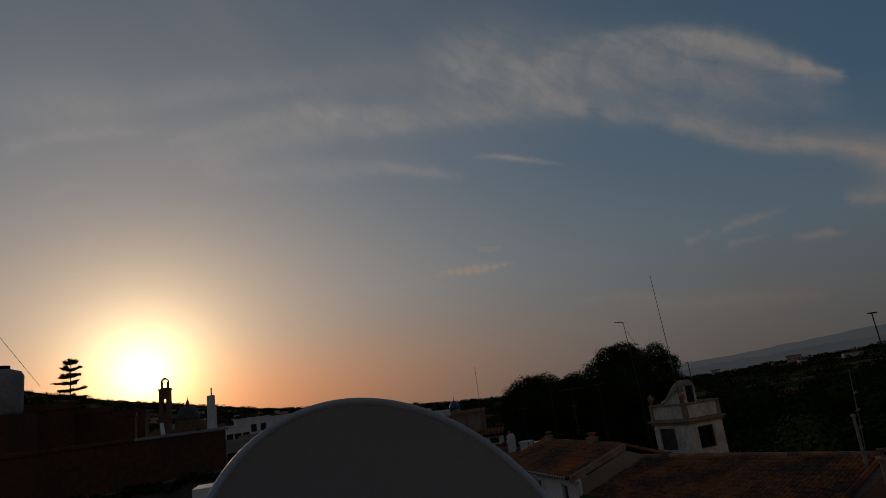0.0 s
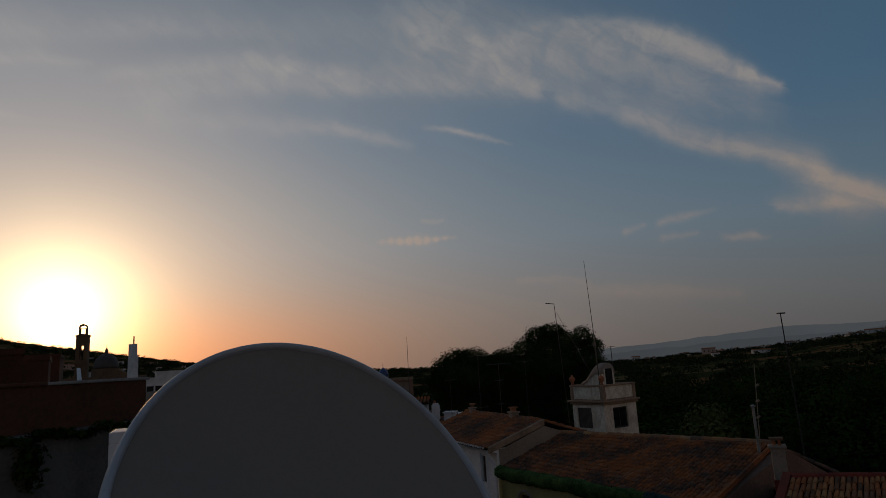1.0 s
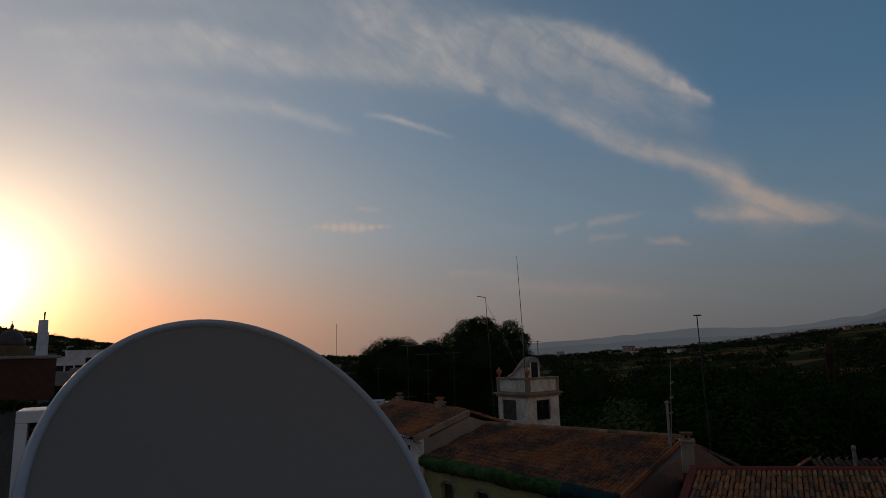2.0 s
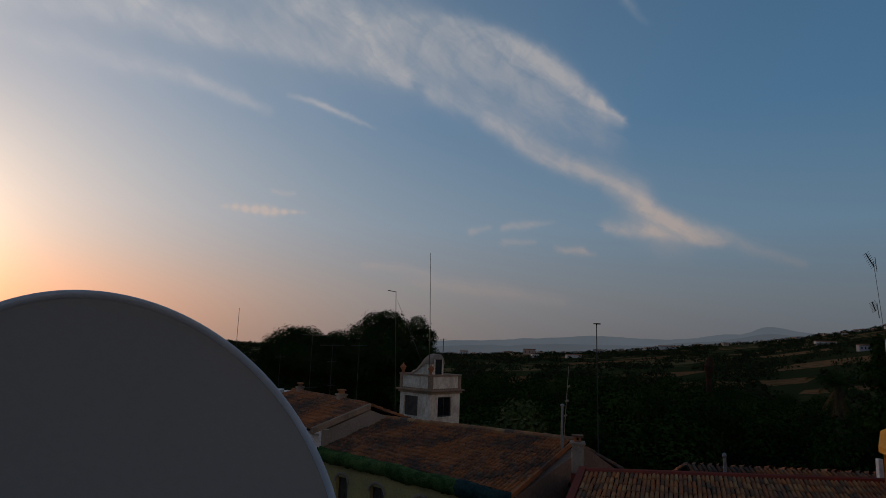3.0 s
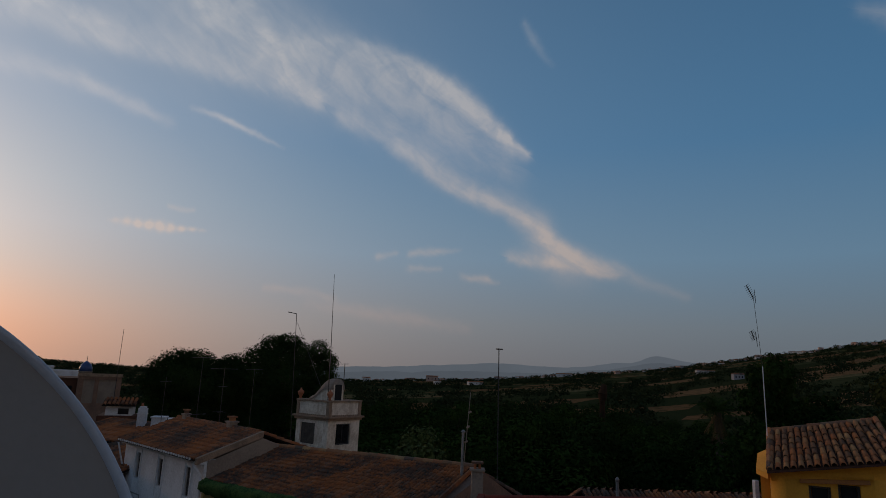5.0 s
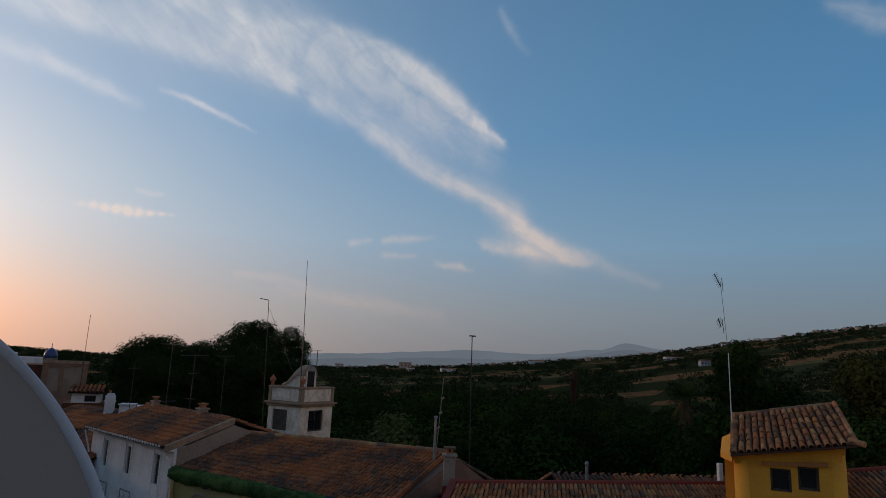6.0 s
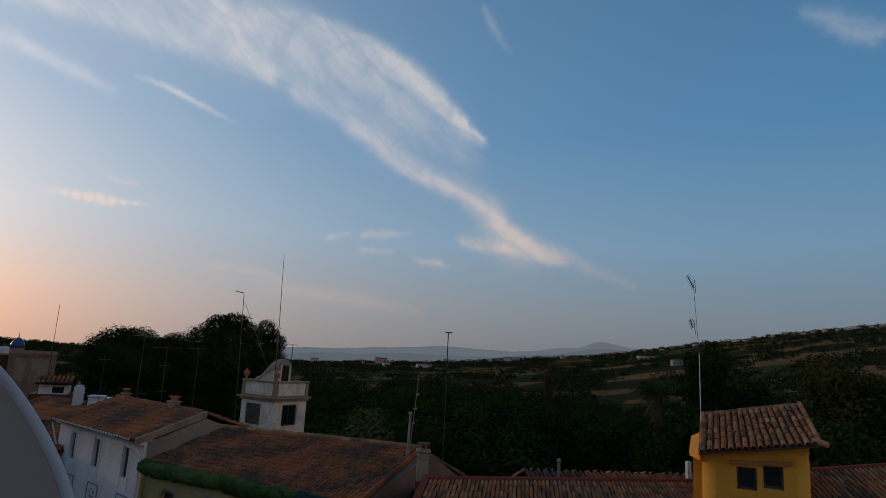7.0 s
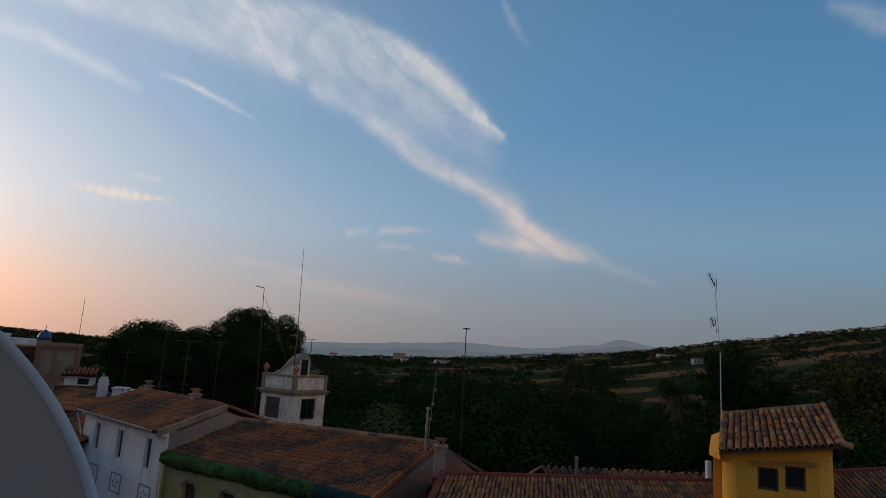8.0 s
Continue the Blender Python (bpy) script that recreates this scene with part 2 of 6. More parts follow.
# ---- materials ----
def material(name, a, b, rough=0.85, scale=2.0, fine=22.0, bump=0.25, metallic=0.0, spread=0.0, stops=None, local=True, sheen=0.35, edge=(0.3, 0.7)):
    """Two colours mixed by coarse and fine noise, with relief. spread: how far single pieces differ; stops: a ramp for that."""
    mat = bpy.data.materials.new(name)
    mat.use_nodes = True
    g = Graph(mat.node_tree)
    bsdf = mat.node_tree.nodes["Principled BSDF"]
    vec = g.node("ShaderNodeTexCoord").outputs["Object"] if local else g.node("ShaderNodeNewGeometry").outputs["Position"]
    coarse, small = g.noise(vec, scale, 5.0, 0.6), g.noise(vec, fine, 4.0, 0.65)
    f = g.m("MULTIPLY_ADD", g.m("SUBTRACT", small, 0.5), 0.7, coarse)
    f = g.smooth(f, *edge)
    c = g.mix(f, (*a, 1), (*b, 1))
    if stops:
        rnd = g.node("ShaderNodeObjectInfo").outputs["Random"]
        isl = g.node("ShaderNodeNewGeometry").outputs["Random Per Island"]
        r = g.m("FRACT", g.m("MULTIPLY_ADD", rnd, 7.31, isl))
        c = g.mix(spread, c, g.ramp(r, stops))
        c = g.mix(g.m("MULTIPLY", g.smooth(coarse, 0.45, 0.7), 0.45), c, (*b, 1))
    g.put(bsdf.inputs["Base Color"], c)
    bsdf.inputs["Metallic"].default_value = metallic
    bsdf.inputs["Specular IOR Level"].default_value = sheen
    g.put(bsdf.inputs["Roughness"], g.m("MULTIPLY_ADD", small, 0.18, rough - 0.09))
    if bump:
        bn = g.node("ShaderNodeBump")
        bn.inputs["Strength"].default_value, bn.inputs["Distance"].default_value = bump, 0.02
        g.put(bn.inputs["Height"], f)
        g.put(bsdf.inputs["Normal"], bn.outputs[0])
    return mat


TILES = [(0.0, (0.52, 0.16, 0.05)), (0.14, (0.50, 0.30, 0.13)), (0.25, (0.40, 0.12, 0.04)), (0.5, (0.28, 0.12, 0.06)), (0.72, (0.44, 0.21, 0.09)), (0.84, (0.10, 0.07, 0.05)), (1.0, (0.05, 0.043, 0.038))]
OLD = [(0.0, (0.40, 0.12, 0.035)), (0.3, (0.25, 0.085, 0.035)), (0.5, (0.05, 0.04, 0.034)), (0.68, (0.06, 0.048, 0.04)), (0.85, (0.27, 0.19, 0.14)), (1.0, (0.44, 0.15, 0.05))]
M_tile = material("roof_tile_clay", (0.40, 0.17, 0.08), (0.15, 0.11, 0.085), 0.9, 1.2, 16, 0.4, spread=0.6, stops=TILES, sheen=0.08)
M_tile_old = material("roof_tile_lichened", (0.40, 0.14, 0.055), (0.080, 0.062, 0.052), 0.92, 0.62, 11, 0.5, spread=0.30, stops=OLD, local=False, sheen=0.05, edge=(0.38, 0.64))
# bedding is near black: the shade between the tiles is put into its colour
M_gap_shade = material("roof_bedding_gap_shade", (0.014, 0.011, 0.01), (0.028, 0.02, 0.016), 0.95, 2, 20, 0.4, sheen=0.08)
M_white = material("lime_plaster_white", (0.70, 0.69, 0.70), (0.50, 0.49, 0.49), 0.9, 0.7, 12, 0.2)
M_tower = material("tower_plaster", (0.80, 0.70, 0.58), (0.50, 0.39, 0.29), 0.9, 1.1, 9, 0.25)
M_stone = material("weathered_cornice", (0.36, 0.235, 0.155), (0.21, 0.145, 0.10), 0.92, 2.5, 25, 0.4)
M_beige = material("beige_render", (0.31, 0.24, 0.185), (0.215, 0.165, 0.13), 0.92, 0.8, 14, 0.3)
M_yellow = material("ochre_render", (0.74, 0.335, 0.034), (0.62, 0.27, 0.03), 0.88, 0.9, 20, 0.15)
M_ochre = material("pale_ochre_render", (0.42, 0.32, 0.12), (0.27, 0.22, 0.10), 0.92, 0.8, 12, 0.3)
M_green = material("green_roof_sheet", (0.016, 0.044, 0.012), (0.07, 0.125, 0.034), 0.9, 2.6, 18, 1.0, sheen=0.08)
M_teal = material("dark_teal_sheet", (0.004, 0.020, 0.023), (0.014, 0.050, 0.050), 0.85, 3, 14, 0.9, sheen=0.1)
M_red = material("oxide_red_paint", (0.22, 0.034, 0.018), (0.15, 0.032, 0.02), 0.85, 2, 20, 0.2)
M_brick = material("red_brown_wall", (0.11, 0.042, 0.022), (0.065, 0.028, 0.017), 0.92, 0.6, 10, 0.4)
M_dark = material("dark_interior", (0.012, 0.011, 0.011), (0.02, 0.018, 0.016), 0.9, 3, 20, 0.0)
M_wood = material("old_shutter_wood", (0.055, 0.042, 0.034), (0.10, 0.078, 0.06), 0.8, 3, 30, 0.4)
M_iron = material("grey_iron", (0.035, 0.035, 0.036), (0.06, 0.052, 0.048), 0.6, 4, 40, 0.1, sheen=0.2)
M_pink = material("pinkish_old_render", (0.27, 0.155, 0.105), (0.17, 0.105, 0.075), 0.92, 0.9, 10, 0.4)
M_alu = material("aluminium_tube", (0.30, 0.30, 0.30), (0.2, 0.2, 0.2), 0.5, 4, 40, 0.1, metallic=0.5)
M_grey = material("grey_cement", (0.30, 0.29, 0.28), (0.20, 0.195, 0.19), 0.92, 1.2, 14, 0.3)
# darker copy of the grey cement: the lower wall's shade is in the colour
M_cement_shade = material("cement_shade", (0.11, 0.105, 0.10), (0.07, 0.068, 0.065), 0.92, 1.2, 14, 0.3)
M_clay = material("terracotta_urn", (0.42, 0.15, 0.07), (0.28, 0.10, 0.05), 0.8, 4, 30, 0.2)
M_dish = material("dish_grey_paint", (0.205, 0.183, 0.158), (0.19, 0.17, 0.146), 0.55, 1.5, 60, 0.03)
M_rim = material("dish_rim_paint", (0.38, 0.41, 0.45), (0.32, 0.35, 0.39), 0.4, 3, 60, 0.02)
M_bark = material("bark", (0.09, 0.065, 0.045), (0.05, 0.038, 0.03), 0.95, 3, 18, 0.6, sheen=0.08)
M_leaf = material("pine_foliage", (0.013, 0.026, 0.008), (0.03, 0.05, 0.014), 0.85, 0.5, 3, 0.0, local=False, sheen=0.0)
M_leaf2 = material("orchard_foliage", (0.012, 0.027, 0.007), (0.036, 0.060, 0.013), 0.8, 0.35, 3, 0.0, local=False, sheen=0.0)
M_leaf3 = material("olive_brown_foliage", (0.030, 0.034, 0.010), (0.11, 0.085, 0.022), 0.8, 0.4, 3, 0.0, local=False, sheen=0.0)
M_fig = material("fig_foliage", (0.032, 0.048, 0.012), (0.08, 0.095, 0.024), 0.8, 0.6, 5, 0.0, local=False, sheen=0.15)
M_far = material("far_woods", (0.016, 0.026, 0.012), (0.034, 0.042, 0.018), 0.95, 0.05, 0.4, 0.0, local=False, sheen=0.0)
M_blue = material("blue_glazed_tiles", (0.03, 0.05, 0.14), (0.05, 0.08, 0.19), 0.35, 4, 30, 0.1)
M_church = material("church_stone", (0.17, 0.105, 0.06), (0.11, 0.07, 0.042), 0.92, 0.4, 6, 0.3)
M_dome = material("dome_tiles_dark", (0.045, 0.038, 0.035), (0.08, 0.06, 0.05), 0.6, 1.2, 12, 0.3)
M_glass = material("dark_window_glass", (0.01, 0.011, 0.013), (0.016, 0.017, 0.02), 0.12, 2, 10, 0.0)
M_metal_white = material("white_lacquered_metal", (0.62, 0.64, 0.67), (0.54, 0.56, 0.6), 0.45, 2, 40, 0.05)


def ground_material():
    mat = bpy.data.materials.new("fields_and_earth")
    mat.use_nodes = True
    g = Graph(mat.node_tree)
    bsdf = mat.node_tree.nodes["Principled BSDF"]
    pos = g.node("ShaderNodeNewGeometry").outputs["Position"]
    warp = g.node("ShaderNodeMapping", i0=pos, i2=(0, 0, radians(28)), i3=(0.009, 0.028, 0.0)).outputs[0]
    cells = g.node("ShaderNodeTexVoronoi", i0=warp)
    cells.distance = "CHEBYCHEV"
    cells.inputs["Scale"].default_value = 1.0
    pick = g.node("ShaderNodeSeparateColor", i0=cells.outputs["Color"]).outputs[0]
    field = g.ramp(pick, [(0.0, (0.026, 0.034, 0.013)), (0.28, (0.055, 0.058, 0.024)), (0.42, (0.19, 0.095, 0.042)), (0.56, (0.030, 0.036, 0.014)),
                          (0.68, (0.23, 0.12, 0.055)), (0.80, (0.036, 0.044, 0.016)), (0.92, (0.14, 0.11, 0.05))], "CONSTANT")
    rows = g.noise(pos, 0.25, 4.0, 0.7)
    c = g.mix(g.smooth(rows, 0.45, 0.65, 0.0, 0.7), field, (0.02, 0.03, 0.012, 1))
    c = g.mix(g.smooth(g.noise(pos, 2.5, 3.0), 0.3, 0.7, 0.0, 0.3), c, (0.06, 0.042, 0.022, 1))
    g.put(bsdf.inputs["Base Color"], c)
    bsdf.inputs["Roughness"].default_value = 0.95
    bsdf.inputs["Specular IOR Level"].default_value = 0.0
    return mat


M_ground = ground_material()


# ---- mesh helpers ----
def link(name, bm, mat, parent=None, label="", smooth=False):
    me = bpy.data.meshes.new(name)
    bmesh.ops.recalc_face_normals(bm, faces=bm.faces)
    bm.to_mesh(me)
    bm.free()
    if smooth:
        me.shade_smooth()
    me.materials.append(mat)
    ob = new(name, me)
    if parent is not None:
        ob.parent = parent
    if label:
        ob["label"] = label
    return ob


def part(name, bm, mat, parent, label="", smooth=False):
    return link(name, bm, mat, parent, label, smooth)


def thing(name, x, y, z, turn, label, category, group="", kind=""):
    e = new(name)
    e.empty_display_size = 0.2
    e.matrix_basis = pose(x, y, z, 0, 0, turn)
    return tagged(e, label, category, group, kind)


def box(bm, x0, x1, y0, y1, z0, z1, bevel=0.0):
    r = bmesh.ops.create_cube(bm, size=1.0, matrix=Matrix.LocRotScale(((x0 + x1) / 2, (y0 + y1) / 2, (z0 + z1) / 2), None, (abs(x1 - x0), abs(y1 - y0), abs(z1 - z0))))
    if bevel:
        edges = {e for v in r["verts"] for e in v.link_edges}
        bmesh.ops.bevel(bm, geom=list(edges), offset=bevel, segments=2, affect="EDGES", profile=0.5)
    return bm


def boxes(*rows, bevel=0.0):
    bm = bmesh.new()
    for r in rows:
        box(bm, *r, bevel=bevel)
    return bm


def tube(bm, a, b, r0, r1=None, n=8):
    a, b = Vector(a), Vector(b)
    d = b - a
    m = Matrix.Translation((a + b) / 2) @ d.to_track_quat("Z", "Y").to_matrix().to_4x4()
    bmesh.ops.create_cone(bm, cap_ends=True, segments=n, radius1=r0, radius2=r0 if r1 is None else r1, depth=d.length, matrix=m)
    return bm


def tubes(*rows, n=8):
    bm = bmesh.new()
    for r in rows:
        tube(bm, *r, n=n)
    return bm


def lathe(profile, n=24, x=0, y=0, z=0, squash=1.0):
    """A turned body from (radius, height) rows."""
    bm = bmesh.new()
    rings = []
    for r, h in profile:
        rings.append([bm.verts.new((x + r * math.cos(2 * math.pi * i / n), y + squash * r * math.sin(2 * math.pi * i / n), z + h)) for i in range(n)])
    for a, b in zip(rings, rings[1:]):
        for i in range(n):
            bm.faces.new((a[i], a[(i + 1) % n], b[(i + 1) % n], b[i]))
    bm.faces.new(rings[0][::-1]), bm.faces.new(rings[-1])
    return bm


def slab(bm, corners, down=0.15):
    """A thick plate under four corners."""
    top = [bm.verts.new(c) for c in corners]
    low = [bm.verts.new((c[0], c[1], c[2] - down)) for c in corners]
    bm.faces.new(top), bm.faces.new(low[::-1])
    n = len(corners)
    for i in range(n):
        bm.faces.new((top[i], low[i], low[(i + 1) % n], top[(i + 1) % n]))
    return bm


def wall_with_holes(x0, x1, z0, z1, thick, holes, y=0.0):
    """A wall in the plane of x and z, from y to y + thick, with real openings (x0, x1, z0, z1)."""
    xs = sorted({x0, x1, *[h[0] for h in holes], *[h[1] for h in holes]})
    zs = sorted({z0, z1, *[h[2] for h in holes], *[h[3] for h in holes]})
    bm = bmesh.new()
    for a, b in zip(xs, xs[1:]):
        for c, d in zip(zs, zs[1:]):
            mx, mz = (a + b) / 2, (c + d) / 2
            if not any(h[0] < mx < h[1] and h[2] < mz < h[3] for h in holes):
                box(bm, a, b, y, y + thick, c, d)
    bmesh.ops.remove_doubles(bm, verts=bm.verts, dist=0.0005)
    return bm


def tile_mesh(pitch, length):
    """One half-round clay tile along y, wider at its lower end, thick at the mouth."""
    bm = bmesh.new()
    rows = []
    for yy, r, lift in ((0.0, pitch * 0.40, 0.02), (length, pitch * 0.34, 0.0)):
        outer = [bm.verts.new((r * math.cos(a), yy, lift + r * 1.2 * math.sin(a))) for a in [math.pi * i / 5 for i in range(6)]]
        inner = [bm.verts.new((0.8 * r * math.cos(a), yy, lift + 0.8 * r * 1.2 * math.sin(a))) for a in [math.pi * i / 5 for i in range(6)]]
        rows.append((outer, inner))
    (o0, i0), (o1, _) = rows
    for k in range(5):
        bm.faces.new((o0[k], o0[k + 1], o1[k + 1], o1[k]))
        bm.faces.new((o0[k], i0[k], i0[k + 1], o0[k + 1]))
    for v in rows[1][1]:
        bm.verts.remove(v)
    me = bpy.data.meshes.new("tile")
    bmesh.ops.recalc_face_normals(bm, faces=bm.faces)
    bm.to_mesh(me)
    bm.free()
    return me


TILE_JOBS = []


def ridge_tiles(parent, a, b, r, mat, step=0.33):
    """A row of half-round caps along a ridge or verge, each lapping over the next."""
    a, b = Vector(a), Vector(b)
    n = max(2, round((b - a).length / step))
    rng = random.Random(n)
    for k in range(n):
        p, q = a.lerp(b, k / n), a.lerp(b, (k + 1.15) / n)
        lift = Vector((0, 0, 0.012 * rng.random()))
        part("ridge_tile", tubes((p + lift, q + lift, r * rng.uniform(1.02, 1.12), r * 0.88), n=9), mat, parent)



def tiled_roof(parent, eave_l, eave_r, ridge_r, ridge_l, mat, pitch=0.21, course=0.36, single=300, seed=1, bedding=None):
    """Rows of tiles over the plane of four corners (in the parent's frame); the bedding at once, the tiles at the end of the file."""
    bm = bmesh.new()
    # this sheet's dark colour shows in the tile gaps as painted shade
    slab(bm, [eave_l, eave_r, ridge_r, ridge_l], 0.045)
    bed = part("roof_bedding_gap_shade", bm, bedding or M_gap_shade, parent)
    TILE_JOBS.append((parent, [Vector(c) for c in (eave_l, eave_r, ridge_r, ridge_l)], mat, pitch, course, single, seed))
    return bed


def lay_tiles(parent, corners, mat, pitch, course, single, seed):
    el_, er, rr, rl = corners
    rng = random.Random(seed)
    cols = max(2, round((er - el_).length / pitch))
    spots = []
    for i in range(cols):
        u = (i + 0.5) / cols
        lo, hi = el_.lerp(er, u), rl.lerp(rr, u)
        n = max(1, round((hi - lo).length / course))
        across = (er - el_).normalized()
        shift = rng.uniform(0.0, 0.3)
        up = (hi - lo).normalized()
        nor = across.cross(up).normalized()
        across = up.cross(nor)
        for j in range(n):
            p = lo.lerp(hi, (j - (shift if j else 0.0)) / n) + nor * (0.004 + rng.uniform(0, 0.012)) + across * rng.uniform(-0.008, 0.008)
            m = Matrix((across, up, nor)).transposed().to_4x4()
            m.translation = p
            spots.append((j, m @ pose(0, 0, 0, rng.uniform(-1.0, 1.0), rng.uniform(-2.5, 2.5), rng.uniform(-1.6, 1.6))))
    me = tile_mesh(pitch, course * 1.12)
    me.materials.append(mat)
    me.shade_smooth()
    spots.sort(key=lambda s: s[0])
    for _, m in spots[:single]:
        t = new("tile", me)
        t.parent = parent
        t.matrix_basis = m
    rest = spots[single:]
    if rest:
        co = np.array([v.co for v in me.vertices])
        faces = [tuple(p.vertices) for p in me.polygons]
        verts, polys = [], []
        for k, (_, m) in enumerate(rest):
            a = np.array(m)
            verts.extend((co @ a[:3, :3].T + a[:3, 3]).tolist())
            polys.extend(tuple(v + k * len(co) for v in f) for f in faces)
        big = bpy.data.meshes.new("roof_tiles")
        big.from_pydata(verts, [], polys)
        big.materials.append(mat)
        big.shade_smooth()
        ob = new("roof_tiles", big)
        ob.parent = parent
        ob["kind"] = "stuff"


EYE = 11.0  # the eye's height over the street


def at(az_, d, el_=None):
    """Plan place at an azimuth and distance from the terrace; with an elevation, the height too."""
    w = way(az_, 0)
    return (w.x * d, w.y * d) if el_ is None else (w.x * d, w.y * d, EYE + d * math.tan(radians(el_)))


# ---- the lie of the land ----
SKYLINE = [(-180, 0.3), (-110, 3.0), (-85, 5.0), (-70, 4.4), (-59, 2.7), (-50, 1.2), (-35, -0.25), (-22, -0.85), (-1, -0.3), (15, 1.2), (28, 3.5), (34, 4.9), (42, 5.4), (70, 3.5), (180, 0.3)]


def skyline(a):
    for (a0, e0), (a1, e1) in zip(SKYLINE, SKYLINE[1:]):
        if a0 <= a <= a1:
            return e0 + (e1 - e0) * (a - a0) / (a1 - a0)
    return 0.3


def land(a, d):
    """Height of the ground at an azimuth and distance: level round the village, rising or falling to the skyline."""
    far = EYE + 1500 * math.tan(radians(skyline(a)))
    s = min(max((d - 70) / 1430, 0), 1)
    z = far * s ** 1.05
    if d > 1500:
        z = far - (d - 1500) * 0.02
    if 130 < d < 1450:
        z += 0.8 * noise.noise((d * 0.011, a * 0.13, 0))
    return z


def build_ground():
    bm = bmesh.new()
    ring_d = [0.5, 8, 16, 26, 38, 52, 70, 90, 115, 145, 180, 220, 270, 330, 400, 480, 570, 670, 780, 900, 1030, 1180, 1340, 1500, 1650, 2200, 4200]
    az_n = 180
    rings = []
    for d in ring_d:
        rings.append([bm.verts.new((*at(-180 + 360 * i / az_n, d), land(-180 + 360 * i / az_n, d))) for i in range(az_n)])
    for p, q in zip(rings, rings[1:]):
        for i in range(az_n):
            bm.faces.new((p[i], p[(i + 1) % az_n], q[(i + 1) % az_n], q[i]))
    bm.faces.new(rings[0])
    return tagged(link("ground", bm, M_ground, smooth=True), "village ground and patchwork of brown and green fields", "ground", kind="structure")


build_ground()


# Backdrop slopes glow blue-grey themselves; the air's haze is put into this colour.
def haze_glow_material(name, colour):
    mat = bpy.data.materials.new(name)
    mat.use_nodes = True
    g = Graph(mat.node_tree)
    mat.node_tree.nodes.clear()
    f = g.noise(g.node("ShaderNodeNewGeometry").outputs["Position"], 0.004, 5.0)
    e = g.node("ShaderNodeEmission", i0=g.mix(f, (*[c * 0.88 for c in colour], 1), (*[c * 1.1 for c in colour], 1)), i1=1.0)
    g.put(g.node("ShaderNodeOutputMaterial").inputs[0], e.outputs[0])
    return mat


def ridge(name, d, rows, colour, label):
    """A far mountain chain: crest elevations by azimuth, thick from front foot to back foot."""
    bm = bmesh.new()
    front, crest, rear = [], [], []
    n = 160
    for i in range(n + 1):
        a = rows[0][0] + (rows[-1][0] - rows[0][0]) * i / n
        for (a0, e0), (a1, e1) in zip(rows, rows[1:]):
            if a0 <= a <= a1:
                k = (a - a0) / (a1 - a0)
                e = e0 + (e1 - e0) * k * k * (3 - 2 * k)
                break
        e += 0.10 * noise.noise((a * 0.55, d, 0)) + 0.05 * noise.noise((a * 1.9, d, 3))
        front.append(bm.verts.new((*at(a, d - 300), -60)))
        crest.append(bm.verts.new(at(a, d, e)))
        rear.append(bm.verts.new((*at(a, d + 300), -60)))
    for p, q in ((front, crest), (crest, rear)):
        for i in range(n):
            bm.faces.new((p[i], p[i + 1], q[i + 1], q[i]))
    return tagged(link(name, bm, haze_glow_material(name + "_haze", colour), smooth=True), label, "mountains", kind="structure")


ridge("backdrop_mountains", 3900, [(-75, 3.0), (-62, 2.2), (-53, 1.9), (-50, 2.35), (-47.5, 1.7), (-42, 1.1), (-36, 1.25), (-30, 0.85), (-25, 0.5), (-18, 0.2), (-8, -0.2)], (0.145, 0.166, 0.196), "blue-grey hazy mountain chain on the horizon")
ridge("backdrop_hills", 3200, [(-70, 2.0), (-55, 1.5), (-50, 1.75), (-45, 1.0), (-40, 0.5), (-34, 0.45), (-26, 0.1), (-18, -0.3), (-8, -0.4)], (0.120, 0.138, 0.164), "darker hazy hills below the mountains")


# ---- trees ----
def leaf_cloud(blobs, count, size, seed, shell=0.55):
    """Small folded leaf clumps spread through ellipsoids (x, y, z, rx, ry, rz), denser towards their skin."""
    rng = np.random.default_rng(seed)
    vol = np.array([b[3] * b[4] * b[5] for b in blobs]) ** 0.7
    which = rng.choice(len(blobs), count, p=vol / vol.sum())
    b = np.array(blobs)[which]
    v = rng.normal(size=(count, 3))
    v /= np.linalg.norm(v, axis=1)[:, None]
    rad = (shell + (1 - shell) * rng.random(count)) * (1 + 0.10 * rng.normal(size=count))
    c = b[:, :3] + v * b[:, 3:] * rad[:, None]
    out = v + rng.normal(size=(count, 3)) * 0.45 + np.array([0, 0, 0.35])
    u = np.cross(out, rng.normal(size=(count, 3)))
    u /= np.linalg.norm(u, axis=1)[:, None]
    w = np.cross(out, u)
    w /= np.linalg.norm(w, axis=1)[:, None]
    s = (size * rng.uniform(0.5, 1.3, count))[:, None]
    nn = np.cross(u, w)
    quad = np.stack([c - u * s, c + w * s * 0.55 + nn * s * 0.25, c + u * s, c - w * s * 0.55 + nn * s * 0.25], 1).reshape(-1, 3)
    me = bpy.data.meshes.new("crown")
    me.from_pydata(quad.tolist(), [], [(4 * i, 4 * i + 1, 4 * i + 2, 4 * i + 3) for i in range(count)])
    return me


